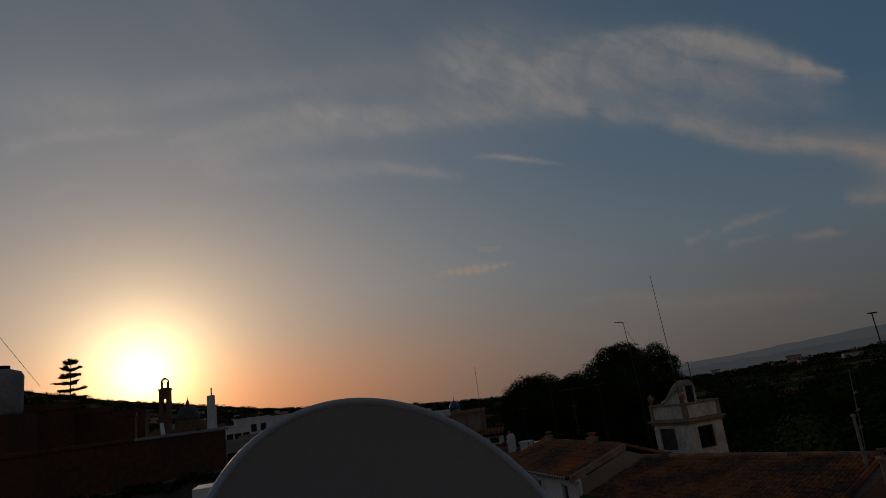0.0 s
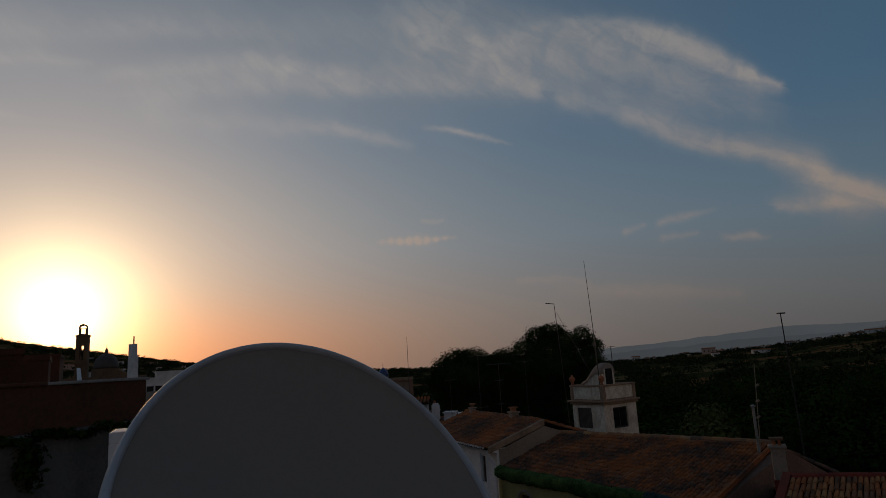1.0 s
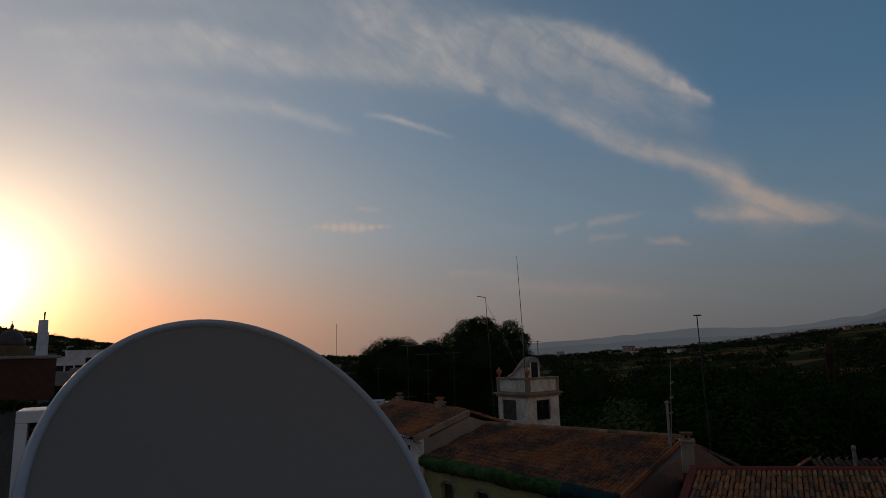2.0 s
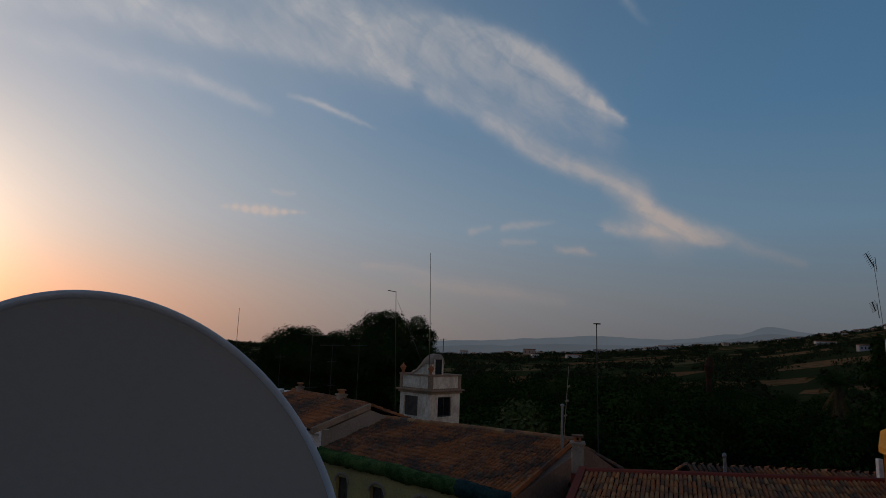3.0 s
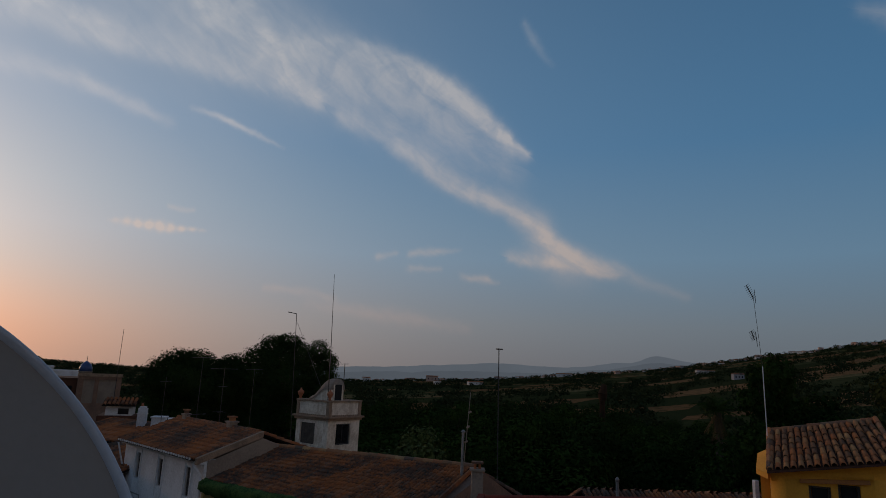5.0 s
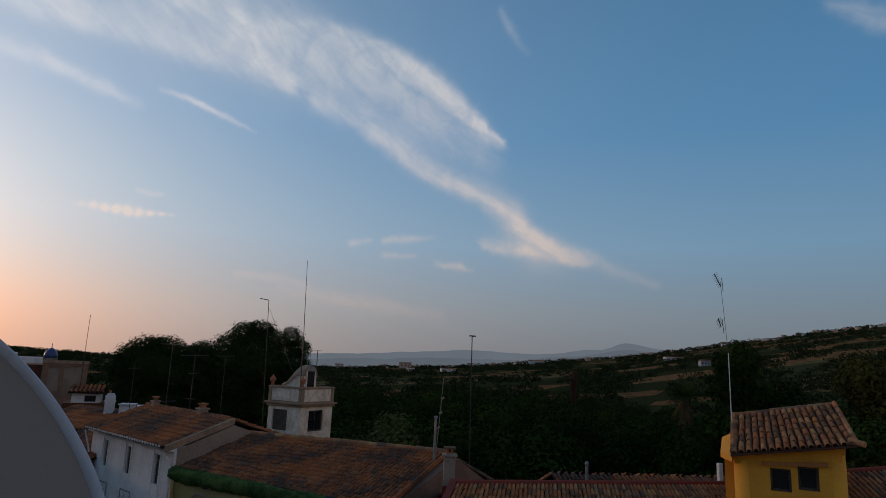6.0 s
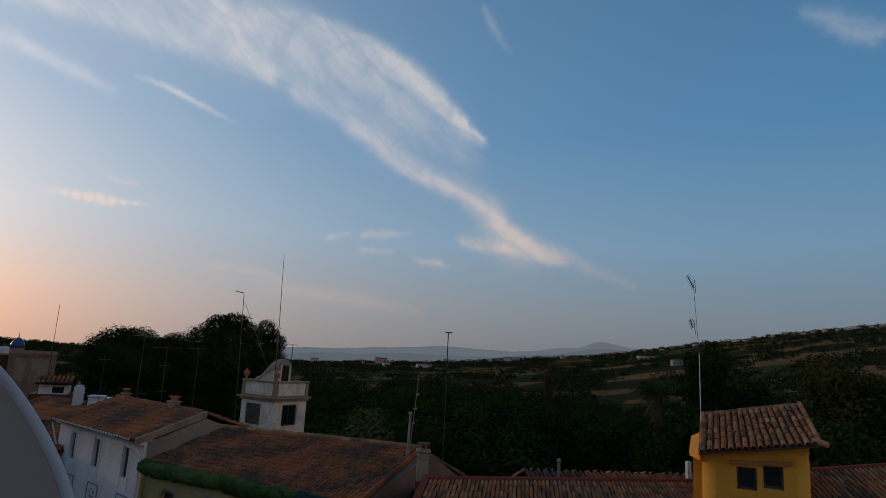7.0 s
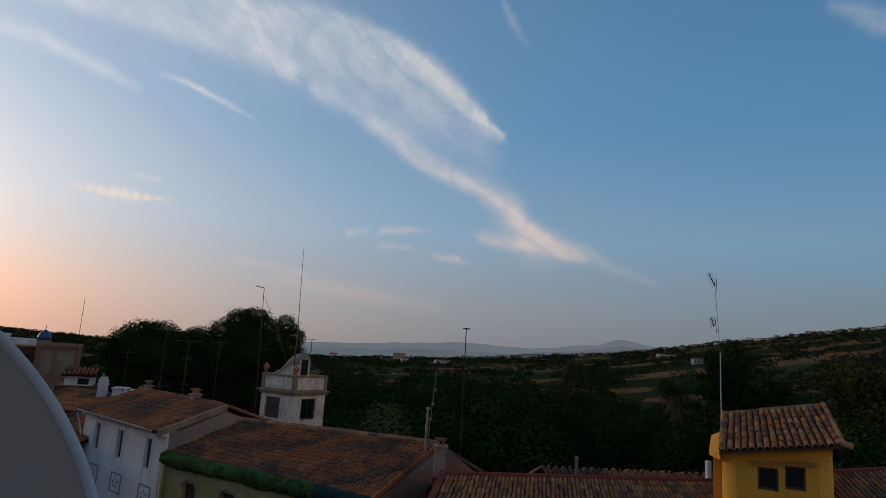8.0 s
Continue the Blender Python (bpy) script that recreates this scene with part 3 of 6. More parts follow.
def tree(name, x, y, base, blobs, count, size, leaf, label, category="tree", trunk_r=0.3, seed=1, group="", turn=0):
    """A tree with a tapered trunk, limbs to every clump, and a crown of leaf clumps."""
    e = thing(name, x, y, base, turn, label, category, group)
    low = min(b[2] - b[5] for b in blobs)
    fork = max(1.2, low)
    bm = bmesh.new()
    tube(bm, (0, 0, -0.3), (0.1, 0.05, fork), trunk_r, trunk_r * 0.7, 9)
    part("trunk", bm, M_bark, e)
    for b in blobs:
        part("limb", tubes(((0.1, 0.05, fork - 0.2), (b[0] * 0.8, b[1] * 0.8, b[2]), trunk_r * 0.5, trunk_r * 0.12), n=6), M_bark, e)
    me = leaf_cloud(blobs, count, size, seed)
    me.materials.append(leaf)
    crown = new("crown", me)
    crown.parent = e
    return e


def clumps(n, spread, z0, z1, r0, r1, seed, flat=0.75):
    rng = random.Random(seed)
    out = []
    for i in range(n):
        a, r = rng.uniform(0, 6.28), spread * math.sqrt(rng.random())
        rr = rng.uniform(r0, r1)
        k = 1 - 0.5 * (r / max(spread, 0.01)) ** 2
        out.append((r * math.cos(a), r * math.sin(a), z0 + (z1 - z0) * rng.random() * k, rr, rr, rr * flat))
    return out


# the pine grove behind the white house: a round crown to the left, a taller ragged one to the right
def pine_grove():
    d = 48
    # each row: azimuth, elevation of the clump's middle, radius, height radius, depth offset
    left = [(-7.0, -0.9, 1.5, 1.1, 0), (-8.1, -0.2, 1.7, 1.05, 0.5), (-9.3, -0.1, 1.6, 1.0, 0), (-10.4, -0.9, 1.5, 1.2, -0.5), (-6.3, -1.9, 1.2, 1.0, 0), (-8.5, -1.8, 2.2, 1.4, -1), (-10.5, -2.4, 1.9, 1.3, -1), (-7.6, -3.2, 1.9, 1.3, 0), (-9.8, -4.0, 2.2, 1.5, 0), (-7.5, -4.8, 2.0, 1.5, 0)]
    mid = [(-11.5, -0.6, 1.1, 0.9, 2), (-12.3, -0.1, 1.0, 0.8, 2), (-12.9, -0.9, 1.2, 1.0, 1.5), (-11.8, -2.0, 1.6, 1.3, 1), (-13.0, -3.0, 1.8, 1.5, 1), (-12.0, -4.4, 2.0, 1.6, 1)]
    right = [(-15.6, 1.5, 1.25, 0.95, 0), (-16.8, 1.9, 1.3, 0.8, 0), (-14.4, 0.4, 1.4, 1.0, 0), (-17.8, 1.0, 1.3, 1.0, 0), (-19.6, 1.3, 1.0, 0.95, 0), (-20.4, 0.4, 1.0, 0.8, 0), (-18.9, 0.1, 1.3, 1.0, 0.5), (-16.3, 0.2, 2.0, 1.2, -0.5), (-14.4, -1.2, 1.9, 1.3, 0), (-17.0, -1.4, 2.2, 1.5, -1), (-19.8, -1.0, 1.5, 1.1, 0), (-20.7, -1.5, 1.0, 0.9, 0), (-19.4, -2.6, 2.0, 1.4, 0), (-15.2, -2.9, 2.2, 1.6, 0), (-17.6, -4.2, 2.4, 1.7, 0), (-20.6, -4.2, 1.7, 1.5, 0), (-15.0, -5.0, 2.2, 1.6, 0)]
    for rows, name, label, seed in ((left, "umbrella_pine", "broad round-topped dark green pine behind the white house", 3), (mid, "pine_tree", "lower dark pine between two taller crowns", 4), (right, "tall_pine", "tall ragged dark pine behind the little tower", 5)):
        a_mid = sum(r[0] for r in rows) / len(rows)
        x, y = at(a_mid, d)
        blobs = []
        for a, e, r, h, dd in rows:
            w = at(a, d + dd, e + 0.3)
            blobs.append((w[0] - x, w[1] - y, w[2], r * 0.93, r * 0.93, h * 0.93))
        tree(name, x, y, 0, blobs, 3600 * len(blobs), 0.09, M_leaf, label, "pine tree", 0.4, seed)


pine_grove()

# orchard and garden trees in the dark middle ground
TEMPLATES = []
for k, (leaf, lab) in enumerate([(M_leaf2, "dense dark green garden tree"), (M_leaf, "dark evergreen tree in the gardens"), (M_leaf2, "dense green tree with a ragged crown")]):
    TEMPLATES.append(tree("garden_tree", *at(-26 - 9 * k, 42 + 9 * k), 0, clumps(16, 2.6, 2.6, 6.8, 0.9, 1.6, 20 + k), 15000, 0.095, leaf, lab, "tree", 0.22, 30 + k, "garden trees"))
rng = random.Random(5)
for i in range(72):
    a = -22 - 50 * ((i * 0.618) % 1)
    d = 34 + 62 * ((i * 0.371) % 1)
    limit = (-1.2, -1.3, -1.0)[i % 3] if a > -46.5 or a < -58 else -2.3
    top = EYE + d * math.tan(radians(limit - rng.uniform(0, 0.9)))
    s = max(0.45, (top - land(a, d)) / 8.0)
    t = TEMPLATES[i % 3]
    x, y = at(a, d)
    o = copy_thing(t, pose(x, y, land(a, d) - 0.1, 0, 0, rng.uniform(0, 360)))
    o.scale = (s * rng.uniform(0.9, 1.3), s * rng.uniform(0.9, 1.3), s)

# the two loose trees beyond the ochre dormer
x, y = at(-58.6, 34)
tree("slender_tree", x, y, 0, [(0.3, 0, 11.6, 1.0, 1.0, 1.0), (-0.6, 0.2, 10.4, 1.2, 1.0, 1.0), (0.9, 0, 9.8, 1.1, 1.0, 1.0), (-0.9, 0, 8.6, 1.3, 1.2, 1.0), (0.6, 0, 7.6, 1.4, 1.2, 1.0), (-0.5, 0, 6.4, 1.3, 1.2, 1.0), (0.5, 0, 5.2, 1.2, 1.2, 1.0), (1.5, 0.2, 11.2, 0.5, 0.5, 0.5), (-1.4, 0, 11.5, 0.35, 0.35, 0.6)], 12000, 0.11, M_leaf2, "slender dark tree with an open leafy crown", "tree", 0.22, 41)
for k, (a, d, top) in enumerate([(-63.5, 36, 1.8), (-66.0, 34, 3.4), (-68.8, 35, 3.0), (-72.5, 35, 3.6), (-65.0, 30, 0.0), (-69.5, 29, 0.4)]):
    x, y = at(a, d)
    h = EYE + d * math.tan(radians(top))
    tree("field_tree", x, y, 0, clumps(18, 2.4, h * 0.36, h - 1.1, 0.9, 1.5, 60 + k, 0.85), 22000, 0.12, M_leaf3 if k % 2 else M_leaf2, "olive and brown-green tree behind the roofs", "tree", 0.22, 70 + k, "trees behind the dormer")

# a fig with broad lighter leaves below the tower, and another by the vent post
for k, (a, d, top) in enumerate([(-28.8, 31, -3.9), (-31.3, 29, -4.4), (-27.0, 33, -5.2)]):
    x, y = at(a, d)
    h = EYE + d * math.tan(radians(top))
    tree("fig_tree", x, y, 0, clumps(9, 1.7, h * 0.5, h - 0.8, 0.7, 1.2, 90 + k), 5200, 0.12, M_fig, "leafy fig tree with lighter green leaves", "tree", 0.16, 95 + k, "fig trees")
# a bare grey tree top behind the row roof
x, y = at(-51.2, 21.5)
bare = thing("bare_tree", x, y, 0, 0, "small leafless grey tree behind the row house", "tree")
zb = EYE + 21.5 * math.tan(radians(-8.7))
part("trunk", tubes(((0, 0, -0.2), (0.1, 0, zb - 0.7), 0.09, 0.04), n=7), M_grey, bare)
for q, (dx, dz) in enumerate([(0.55, 0.1), (0.4, -0.2), (-0.45, 0.0), (-0.2, 0.12), (0.75, -0.12)]):
    part("branch", tubes(((0.1, 0, zb - 0.75), (dx * 0.6, 0.05 * q, zb - 0.35 + dz * 0.5), 0.03, 0.018), ((dx * 0.6, 0.05 * q, zb - 0.35 + dz * 0.5), (dx, 0.08 * q, zb + dz - 0.1), 0.018, 0.008), n=5), M_grey, bare)

def palm(a, d, top):
    """A garden palm: arching fronds over a skirt of dry ones."""
    x, y = at(a, d)
    h = EYE + d * math.tan(radians(top)) - 0.9
    t = thing("palm_tree", x, y, 0, 0, "garden palm with green fronds over a dry brown skirt", "palm tree")
    part("trunk", tubes(((0, 0, -0.2), (0.05, 0, h), 0.24, 0.2), n=9), M_bark, t)
    rng = random.Random(15)
    for k in range(30):
        dry = k >= 18
        turn, rise = k * 2.4, rng.uniform(-0.1, 1.1) if not dry else rng.uniform(-1.4, -0.9)
        long = rng.uniform(1.5, 2.0) if not dry else rng.uniform(1.2, 1.9)
        bm = bmesh.new()
        c, s_ = math.cos(turn), math.sin(turn)
        spine = []
        for q in range(9):
            u = q / 8
            out = long * u * math.cos(rise) * (1 - 0.1 * u)
            spine.append(Vector((c * out, s_ * out, h + long * u * math.sin(rise) - (0.75 if not dry else 0.1) * u * u)))
        for p, q in zip(spine, spine[1:]):
            tube(bm, p, q, 0.018, 0.014, 5)
            for side in (-1, 1):
                for w in (0.2, 0.7):
                    m = p.lerp(q, w)
                    tip = m + Vector((-s_ * side * 0.30, c * side * 0.30, -0.16)) + (q - p) * 0.7
                    v = [bm.verts.new(m), bm.verts.new(m + (q - p) * 0.22), bm.verts.new(tip)]
                    bm.faces.new(v)
        part("dry_frond" if dry else "frond", bm, M_frond_dry if dry else M_leaf2, t)
    return t


M_frond_dry = material("dry_palm_frond", (0.13, 0.085, 0.04), (0.07, 0.048, 0.026), 0.9, 2, 14, 0.3, sheen=0.05)
palm(-54.5, 40, -0.8)

# a bare cut trunk standing among the fields
x, y = at(-45.2, 62)
bm = tubes(((0, 0, 4), (0.1, 0, 9.2), 0.30, 0.26), ((0.1, 0, 9.2), (0.15, 0, 9.8), 0.34, 0.46), ((0.15, 0, 9.8), (0.35, 0, 10.7), 0.46, 0.20), ((0, 0, -0.3), (0, 0, 4), 0.42, 0.36), n=10)
dead = link("dead_palm_trunk", bm, material("dead_palm_fibre", (0.05, 0.027, 0.016), (0.026, 0.016, 0.011), 0.95, 2, 12, 0.8, sheen=0.08))
tagged(dead, "brown headless dead palm trunk", "palm trunk")
dead.location = (x, y, land(-45.2, 62))


# ---- far woods and far houses ----
def far_woods():
    rng = np.random.default_rng(9)
    pts = []
    for i in range(11000):
        a = rng.uniform(-78, 48)
        d = 110 + 1350 * rng.random() ** 1.3
        n = noise.noise((a * 0.22, d * 0.008, 1.0))
        if n < (-0.12 if d > 200 else -0.2) and not (a > 8 and n > -0.25):
            continue
        pts.append((a, d))
    rows = []
    for a, d in pts:
        x, y = at(a, d)
        z = land(a, d)
        r = rng.uniform(0.8, 1.9) * (1 + d / 1100)
        for j in range(3):
            rows.append((x + rng.normal() * r, y + rng.normal() * r, z + r * rng.uniform(0.2, 0.7), r * rng.uniform(0.5, 0.9)))
    c = np.repeat(np.array(rows), 16, axis=0)
    n = len(c)
    v = rng.normal(size=(n, 3))
    v /= np.linalg.norm(v, axis=1)[:, None]
    mid = c[:, :3] + v * c[:, 3:] * np.array([1.0, 1.0, 0.8])
    u, w = rng.normal(size=(n, 3)), rng.normal(size=(n, 3))
    u *= (0.42 * c[:, 3] / np.linalg.norm(u, axis=1))[:, None]
    w *= (0.30 * c[:, 3] / np.linalg.norm(w, axis=1))[:, None]
    blobs_v = np.stack([mid - u, mid + w, mid + u, mid - w], 1).reshape(-1, 3).tolist()
    faces = [(4 * i, 4 * i + 1, 4 * i + 2, 4 * i + 3) for i in range(n)]
    me = bpy.data.meshes.new("far_woods")
    me.from_pydata(blobs_v, [], faces)
    me.materials.append(M_far)
    return tagged(new("far_woods", me), "scattered dark hedges and woods across the plain", "woods", kind="stuff")


far_woods()
M_town = [material("far_wall_%s" % n, c, tuple(v * 0.8 for v in c), 0.9, 0.2, 2, 0.0) for n, c in (("white", (0.62, 0.58, 0.56)), ("pink", (0.48, 0.33, 0.27)), ("grey", (0.36, 0.34, 0.35)))]


def far_house(w, dep, h, mat, name="far_house"):
    e = thing(name, 0, 0, 0, 0, "small pale distant house on the plain", "house", "far houses")
    part("wall", boxes((-w / 2, w / 2, -dep / 2, dep / 2, -2, h)), mat, e)
    bm = bmesh.new()
    slab(bm, [(-w / 2 - 0.4, -dep / 2 - 0.4, h), (w / 2 + 0.4, -dep / 2 - 0.4, h), (w / 2 + 0.4, 0, h + 1.4), (-w / 2 - 0.4, 0, h + 1.4)], 0.3)
    slab(bm, [(-w / 2 - 0.4, 0, h + 1.4), (w / 2 + 0.4, 0, h + 1.4), (w / 2 + 0.4, dep / 2 + 0.4, h), (-w / 2 - 0.4, dep / 2 + 0.4, h)], 0.3)
    part("roof", bm, M_tile_old, e)
    for k in range(3):
        part("window", boxes((-w / 2 + w * (k + 0.7) / 3.4 - 0.6, -w / 2 + w * (k + 0.7) / 3.4 + 0.6, -dep / 2 - 0.05, -dep / 2 + 0.1, h * 0.35, h * 0.7)), M_glass, e)
    return e


FAR = [far_house(14, 9, 7, M_town[0]), far_house(22, 11, 9, M_town[1]), far_house(11, 8, 6, M_town[2]), far_house(30, 10, 5, M_town[0])]
for k, e in enumerate(FAR):
    a = -24 - 6 * k
    e.matrix_basis = pose(*at(a, 1150), land(a, 1150), 0, 0, a)
rng = random.Random(12)
for i in range(230):
    a = -22 - 52 * rng.random() if i < 200 else rng.uniform(8, 26)
    d = rng.uniform(1150, 1495) if i < 200 else rng.uniform(300, 900)
    o = copy_thing(FAR[rng.randrange(4)], pose(*at(a, d), land(a, d), 0, 0, a + rng.uniform(-50, 50)))
    s = rng.uniform(0.2, 0.5) * (1 if d > 800 else 0.9)
    o.scale = (s, s, s * rng.uniform(0.8, 1.3))
# three farm buildings that stand out
for a, d, e, sc in ((-56.3, 420, FAR[2], 0.55), (-53.8, 640, FAR[3], 0.55), (-34.0, 700, FAR[3], 0.6), (-30.5, 760, FAR[0], 0.6)):
    o = copy_thing(e, pose(*at(a, d), land(a, d), 0, 0, a + 20))
    o.scale = (sc, sc, sc)


# ---- houses across the street ----
def window_unit(parent, x0, x1, z0, z1, y=0.0, set_back=0.12, mullions=1, frame_mat=None, fill=None, sill=True):
    frame_mat, fill = frame_mat or M_wood, fill or M_glass
    f = 0.05
    yy = y + set_back
    fr = part("window", boxes((x0, x0 + f, yy, yy + 0.06, z0, z1), (x1 - f, x1, yy, yy + 0.06, z0, z1), (x0 + f, x1 - f, yy, yy + 0.06, z0, z0 + f), (x0 + f, x1 - f, yy, yy + 0.06, z1 - f, z1)), frame_mat, parent, "window with a plain frame")
    n = mullions + 1
    wd = (x1 - x0 - 2 * f) / n
    for k in range(n):
        a = x0 + f + k * wd
        part("pane", boxes((a + 0.012, a + wd - 0.012, yy + 0.02, yy + 0.035, z0 + f, z1 - f)), fill, fr)
        if k:
            part("mullion", boxes((a - 0.012, a + 0.012, yy, yy + 0.05, z0 + f, z1 - f)), frame_mat, fr)
    if sill:
        part("sill", boxes((x0 - 0.06, x1 + 0.06, y - 0.07, y + set_back, z0 - 0.06, z0 - 0.002), bevel=0.01), M_stone, fr)
    return fr


def shutter_unit(parent, x0, x1, z0, z1, y=0.0):
    """Two slatted wooden shutters in a narrow opening."""
    fr = part("window", boxes((x0, x0 + 0.06, y + 0.02, y + 0.08, z0, z1), (x1 - 0.06, x1, y + 0.02, y + 0.08, z0, z1), (x0 + 0.06, x1 - 0.06, y + 0.02, y + 0.08, z1 - 0.06, z1)), M_metal_white, parent, "narrow window with a pale frame")
    mid = (x0 + x1) / 2
    for a, b in ((x0 + 0.065, mid - 0.005), (mid + 0.005, x1 - 0.065)):
        rows = [(a, a + 0.05, y + 0.10, y + 0.14, z0, z1 - 0.065), (b - 0.05, b, y + 0.10, y + 0.14, z0, z1 - 0.065), (a + 0.05, b - 0.05, y + 0.12, y + 0.13, z0, z1 - 0.065)]
        k = z0 + 0.05
        while k < z1 - 0.12:
            rows.append((a + 0.05, b - 0.05, y + 0.10, y + 0.12, k, k + 0.035))
            k += 0.09
        part("shutter", boxes(*rows), M_wood, fr)
    return fr


def gable_wall(parent, xa, xb, pts, mat, name="gable_wall"):
    """A wall across the house from x = xa to xb, with the outline pts of (y, z)."""
    bm = bmesh.new()
    a = [bm.verts.new((xa, p[0], p[1])) for p in pts]
    b = [bm.verts.new((xb, p[0], p[1])) for p in pts]
    bm.faces.new(a), bm.faces.new(b[::-1])
    for i in range(len(pts)):
        j = (i + 1) % len(pts)
        bm.faces.new((a[i], a[j], b[j], b[i]))
    return part(name, bm, mat, parent)


def white_house():
    (ax, ay), (bx_, by_) = at(-4.9, 28.0), at(-11.0, 21.9)
    L = math.hypot(bx_ - ax, by_ - ay)
    h = thing("white_house", ax, ay, 0, math.degrees(math.atan2(by_ - ay, bx_ - ax)), "white two-storey house with narrow shuttered windows", "house")
    ez, rz, dep = 8.0, 8.74, 2.0
    wins = [(L * f - 0.22, L * f + 0.22, 6.72, 7.70) for f in (0.20, 0.50, 0.83)]
    low = [(L * f - 0.42, L * f + 0.42, 3.4, 5.25) for f in (0.24, 0.55, 0.86)]
    part("front_wall", wall_with_holes(0, L, 0, ez, 0.35, wins + low), M_white, h, "white lime-washed front with faint panels")
    part("rear_wall", boxes((0, L, 2 * dep - 0.35, 2 * dep, 0, ez)), M_white, h)
    for xa, xb in ((0.0, 0.3), (L - 0.3, L)):
        gable_wall(h, xa, xb, [(0.352, 0), (2 * dep - 0.352, 0), (2 * dep - 0.352, ez), (dep, rz - 0.16), (0.352, ez)], M_beige)
    for w in wins:
        shutter_unit(h, *w)
        part("window_surround", boxes((w[0] - 0.1, w[0] - 0.002, -0.012, 0.02, w[2] - 0.35, w[3] + 0.08), (w[1] + 0.002, w[1] + 0.1, -0.012, 0.02, w[2] - 0.35, w[3] + 0.08)), M_white, h)
    for w in low:
        fr = window_unit(h, *w, set_back=0.15, fill=M_dark)
        for k in range(6):
            x = w[0] + 0.08 + k * (w[1] - w[0] - 0.16) / 5
            part("bar", boxes((x - 0.012, x + 0.012, 0.03, 0.054, w[2] + 0.03, w[3] - 0.02)), M_metal_white, fr)
    for f in (0.22, 0.52, 0.85):
        x = L * f
        bm = boxes((x - 0.42, x + 0.42, -0.02, 0.01, 5.58, 5.62), (x - 0.42, x + 0.42, -0.02, 0.01, 6.18, 6.22), (x - 0.42, x - 0.38, -0.02, 0.01, 5.62, 6.18), (x + 0.38, x + 0.42, -0.02, 0.01, 5.62, 6.18))
        for k in range(5):
            a = k * 1.2566
            tube(bm, (x + 0.13 * math.cos(a) - 0.05, -0.012, 5.90 + 0.1 * math.sin(a)), (x + 0.2 * math.cos(a + 0.6), -0.012, 5.90 + 0.15 * math.sin(a + 0.6)), 0.02, 0.02, 5)
        part("relief_panel", bm, M_grey, h, "grey scrolled plaster relief")
    part("cornice", boxes((-0.1, L + 0.02, -0.16, -0.002, ez - 0.14, ez - 0.06), (-0.1, L + 0.02, -0.26, -0.002, ez - 0.06, ez - 0.01), bevel=0.012), M_white, h)
    tiled_roof(h, (-0.12, -0.32, ez), (L - 0.13, -0.32, ez), (L - 0.13, dep, rz), (-0.12, dep, rz), M_tile_old, 0.14, 0.27, 300, 11)
    tiled_roof(h, (L - 0.28, 2 * dep + 0.3, ez), (-0.12, 2 * dep + 0.3, ez), (-0.12, dep, rz), (L - 0.28, dep, rz), M_tile_old, 0.2, 0.36, 0, 12)
    bm = bmesh.new()
    slab(bm, [(L - 0.12, -0.28, ez + 0.06), (L + 0.025, -0.28, ez + 0.06), (L + 0.025, dep, rz + 0.07), (L - 0.12, dep, rz + 0.07)], 0.2)
    part("corner_skin", boxes((L + 0.002, L + 0.02, 0.09, 0.36, 0, ez - 0.02)), M_beige, h)
    part("verge", bm, M_stone, h, "weathered mortar along the roof edge")
    ridge_tiles(h, (-0.15, dep, rz + 0.02), (L - 0.3, dep, rz + 0.02), 0.09, M_tile_old)
    # mouths of the eave tiles, limed white
    bm = bmesh.new()
    k = 0.0
    while k < L - 0.3:
        box(bm, k, k + 0.1, -0.34, -0.30, ez - 0.02, ez + 0.05)
        k += 0.2
    part("eave_tiles", bm, M_white, h)["kind"] = "stuff"
    bm = tubes(((L - 0.05, -0.06, 0.0), (L - 0.05, -0.06, ez - 0.5), 0.04), ((L - 0.05, -0.06, ez - 0.5), (L - 0.3, -0.25, ez - 0.12), 0.04))
    part("downpipe", bm, M_white, h)
    part("eave_strut", tubes(((0.05, -0.06, ez - 1.0), (0.0, -0.3, ez - 0.12), 0.03)), M_white, h)
    return h, L, dep, rz


WH, WH_L, WH_D, WH_RZ = white_house()


def chimney(name, x, y, z0, z1, w, mat, label, turn=0.0, cap=True, category="chimney"):
    c = thing(name, x, y, z0, turn, label, category)
    h = z1 - z0
    part("shaft", boxes((-w / 2, w / 2, -w / 2, w / 2, 0, h), bevel=0.015), mat, c)
    if cap:
        part("collar", boxes((-w * 0.65, w * 0.65, -w * 0.65, w * 0.65, h, h + 0.06), bevel=0.012), mat, c)
        part("cap", boxes((-w * 0.3, -w * 0.1, -w * 0.3, w * 0.3, h + 0.06, h + 0.18), (w * 0.1, w * 0.3, -w * 0.3, w * 0.3, h + 0.06, h + 0.18), (-w * 0.5, w * 0.5, -w * 0.45, w * 0.45, h + 0.18, h + 0.23)), M_tile, c)
    return c


cx, cy = at(-9.1, 28.2)
chimney("chimney", cx, cy, WH_RZ - 0.4, WH_RZ + 0.18, 0.24, M_beige, "small beige chimney with a clay cap on the ridge", -74)
cx, cy = at(-12.8, 24.8)
chimney("double_chimney", cx, cy, WH_RZ - 0.4, WH_RZ + 0.18, 0.30, M_beige, "square beige chimney stub on the ridge", -74)


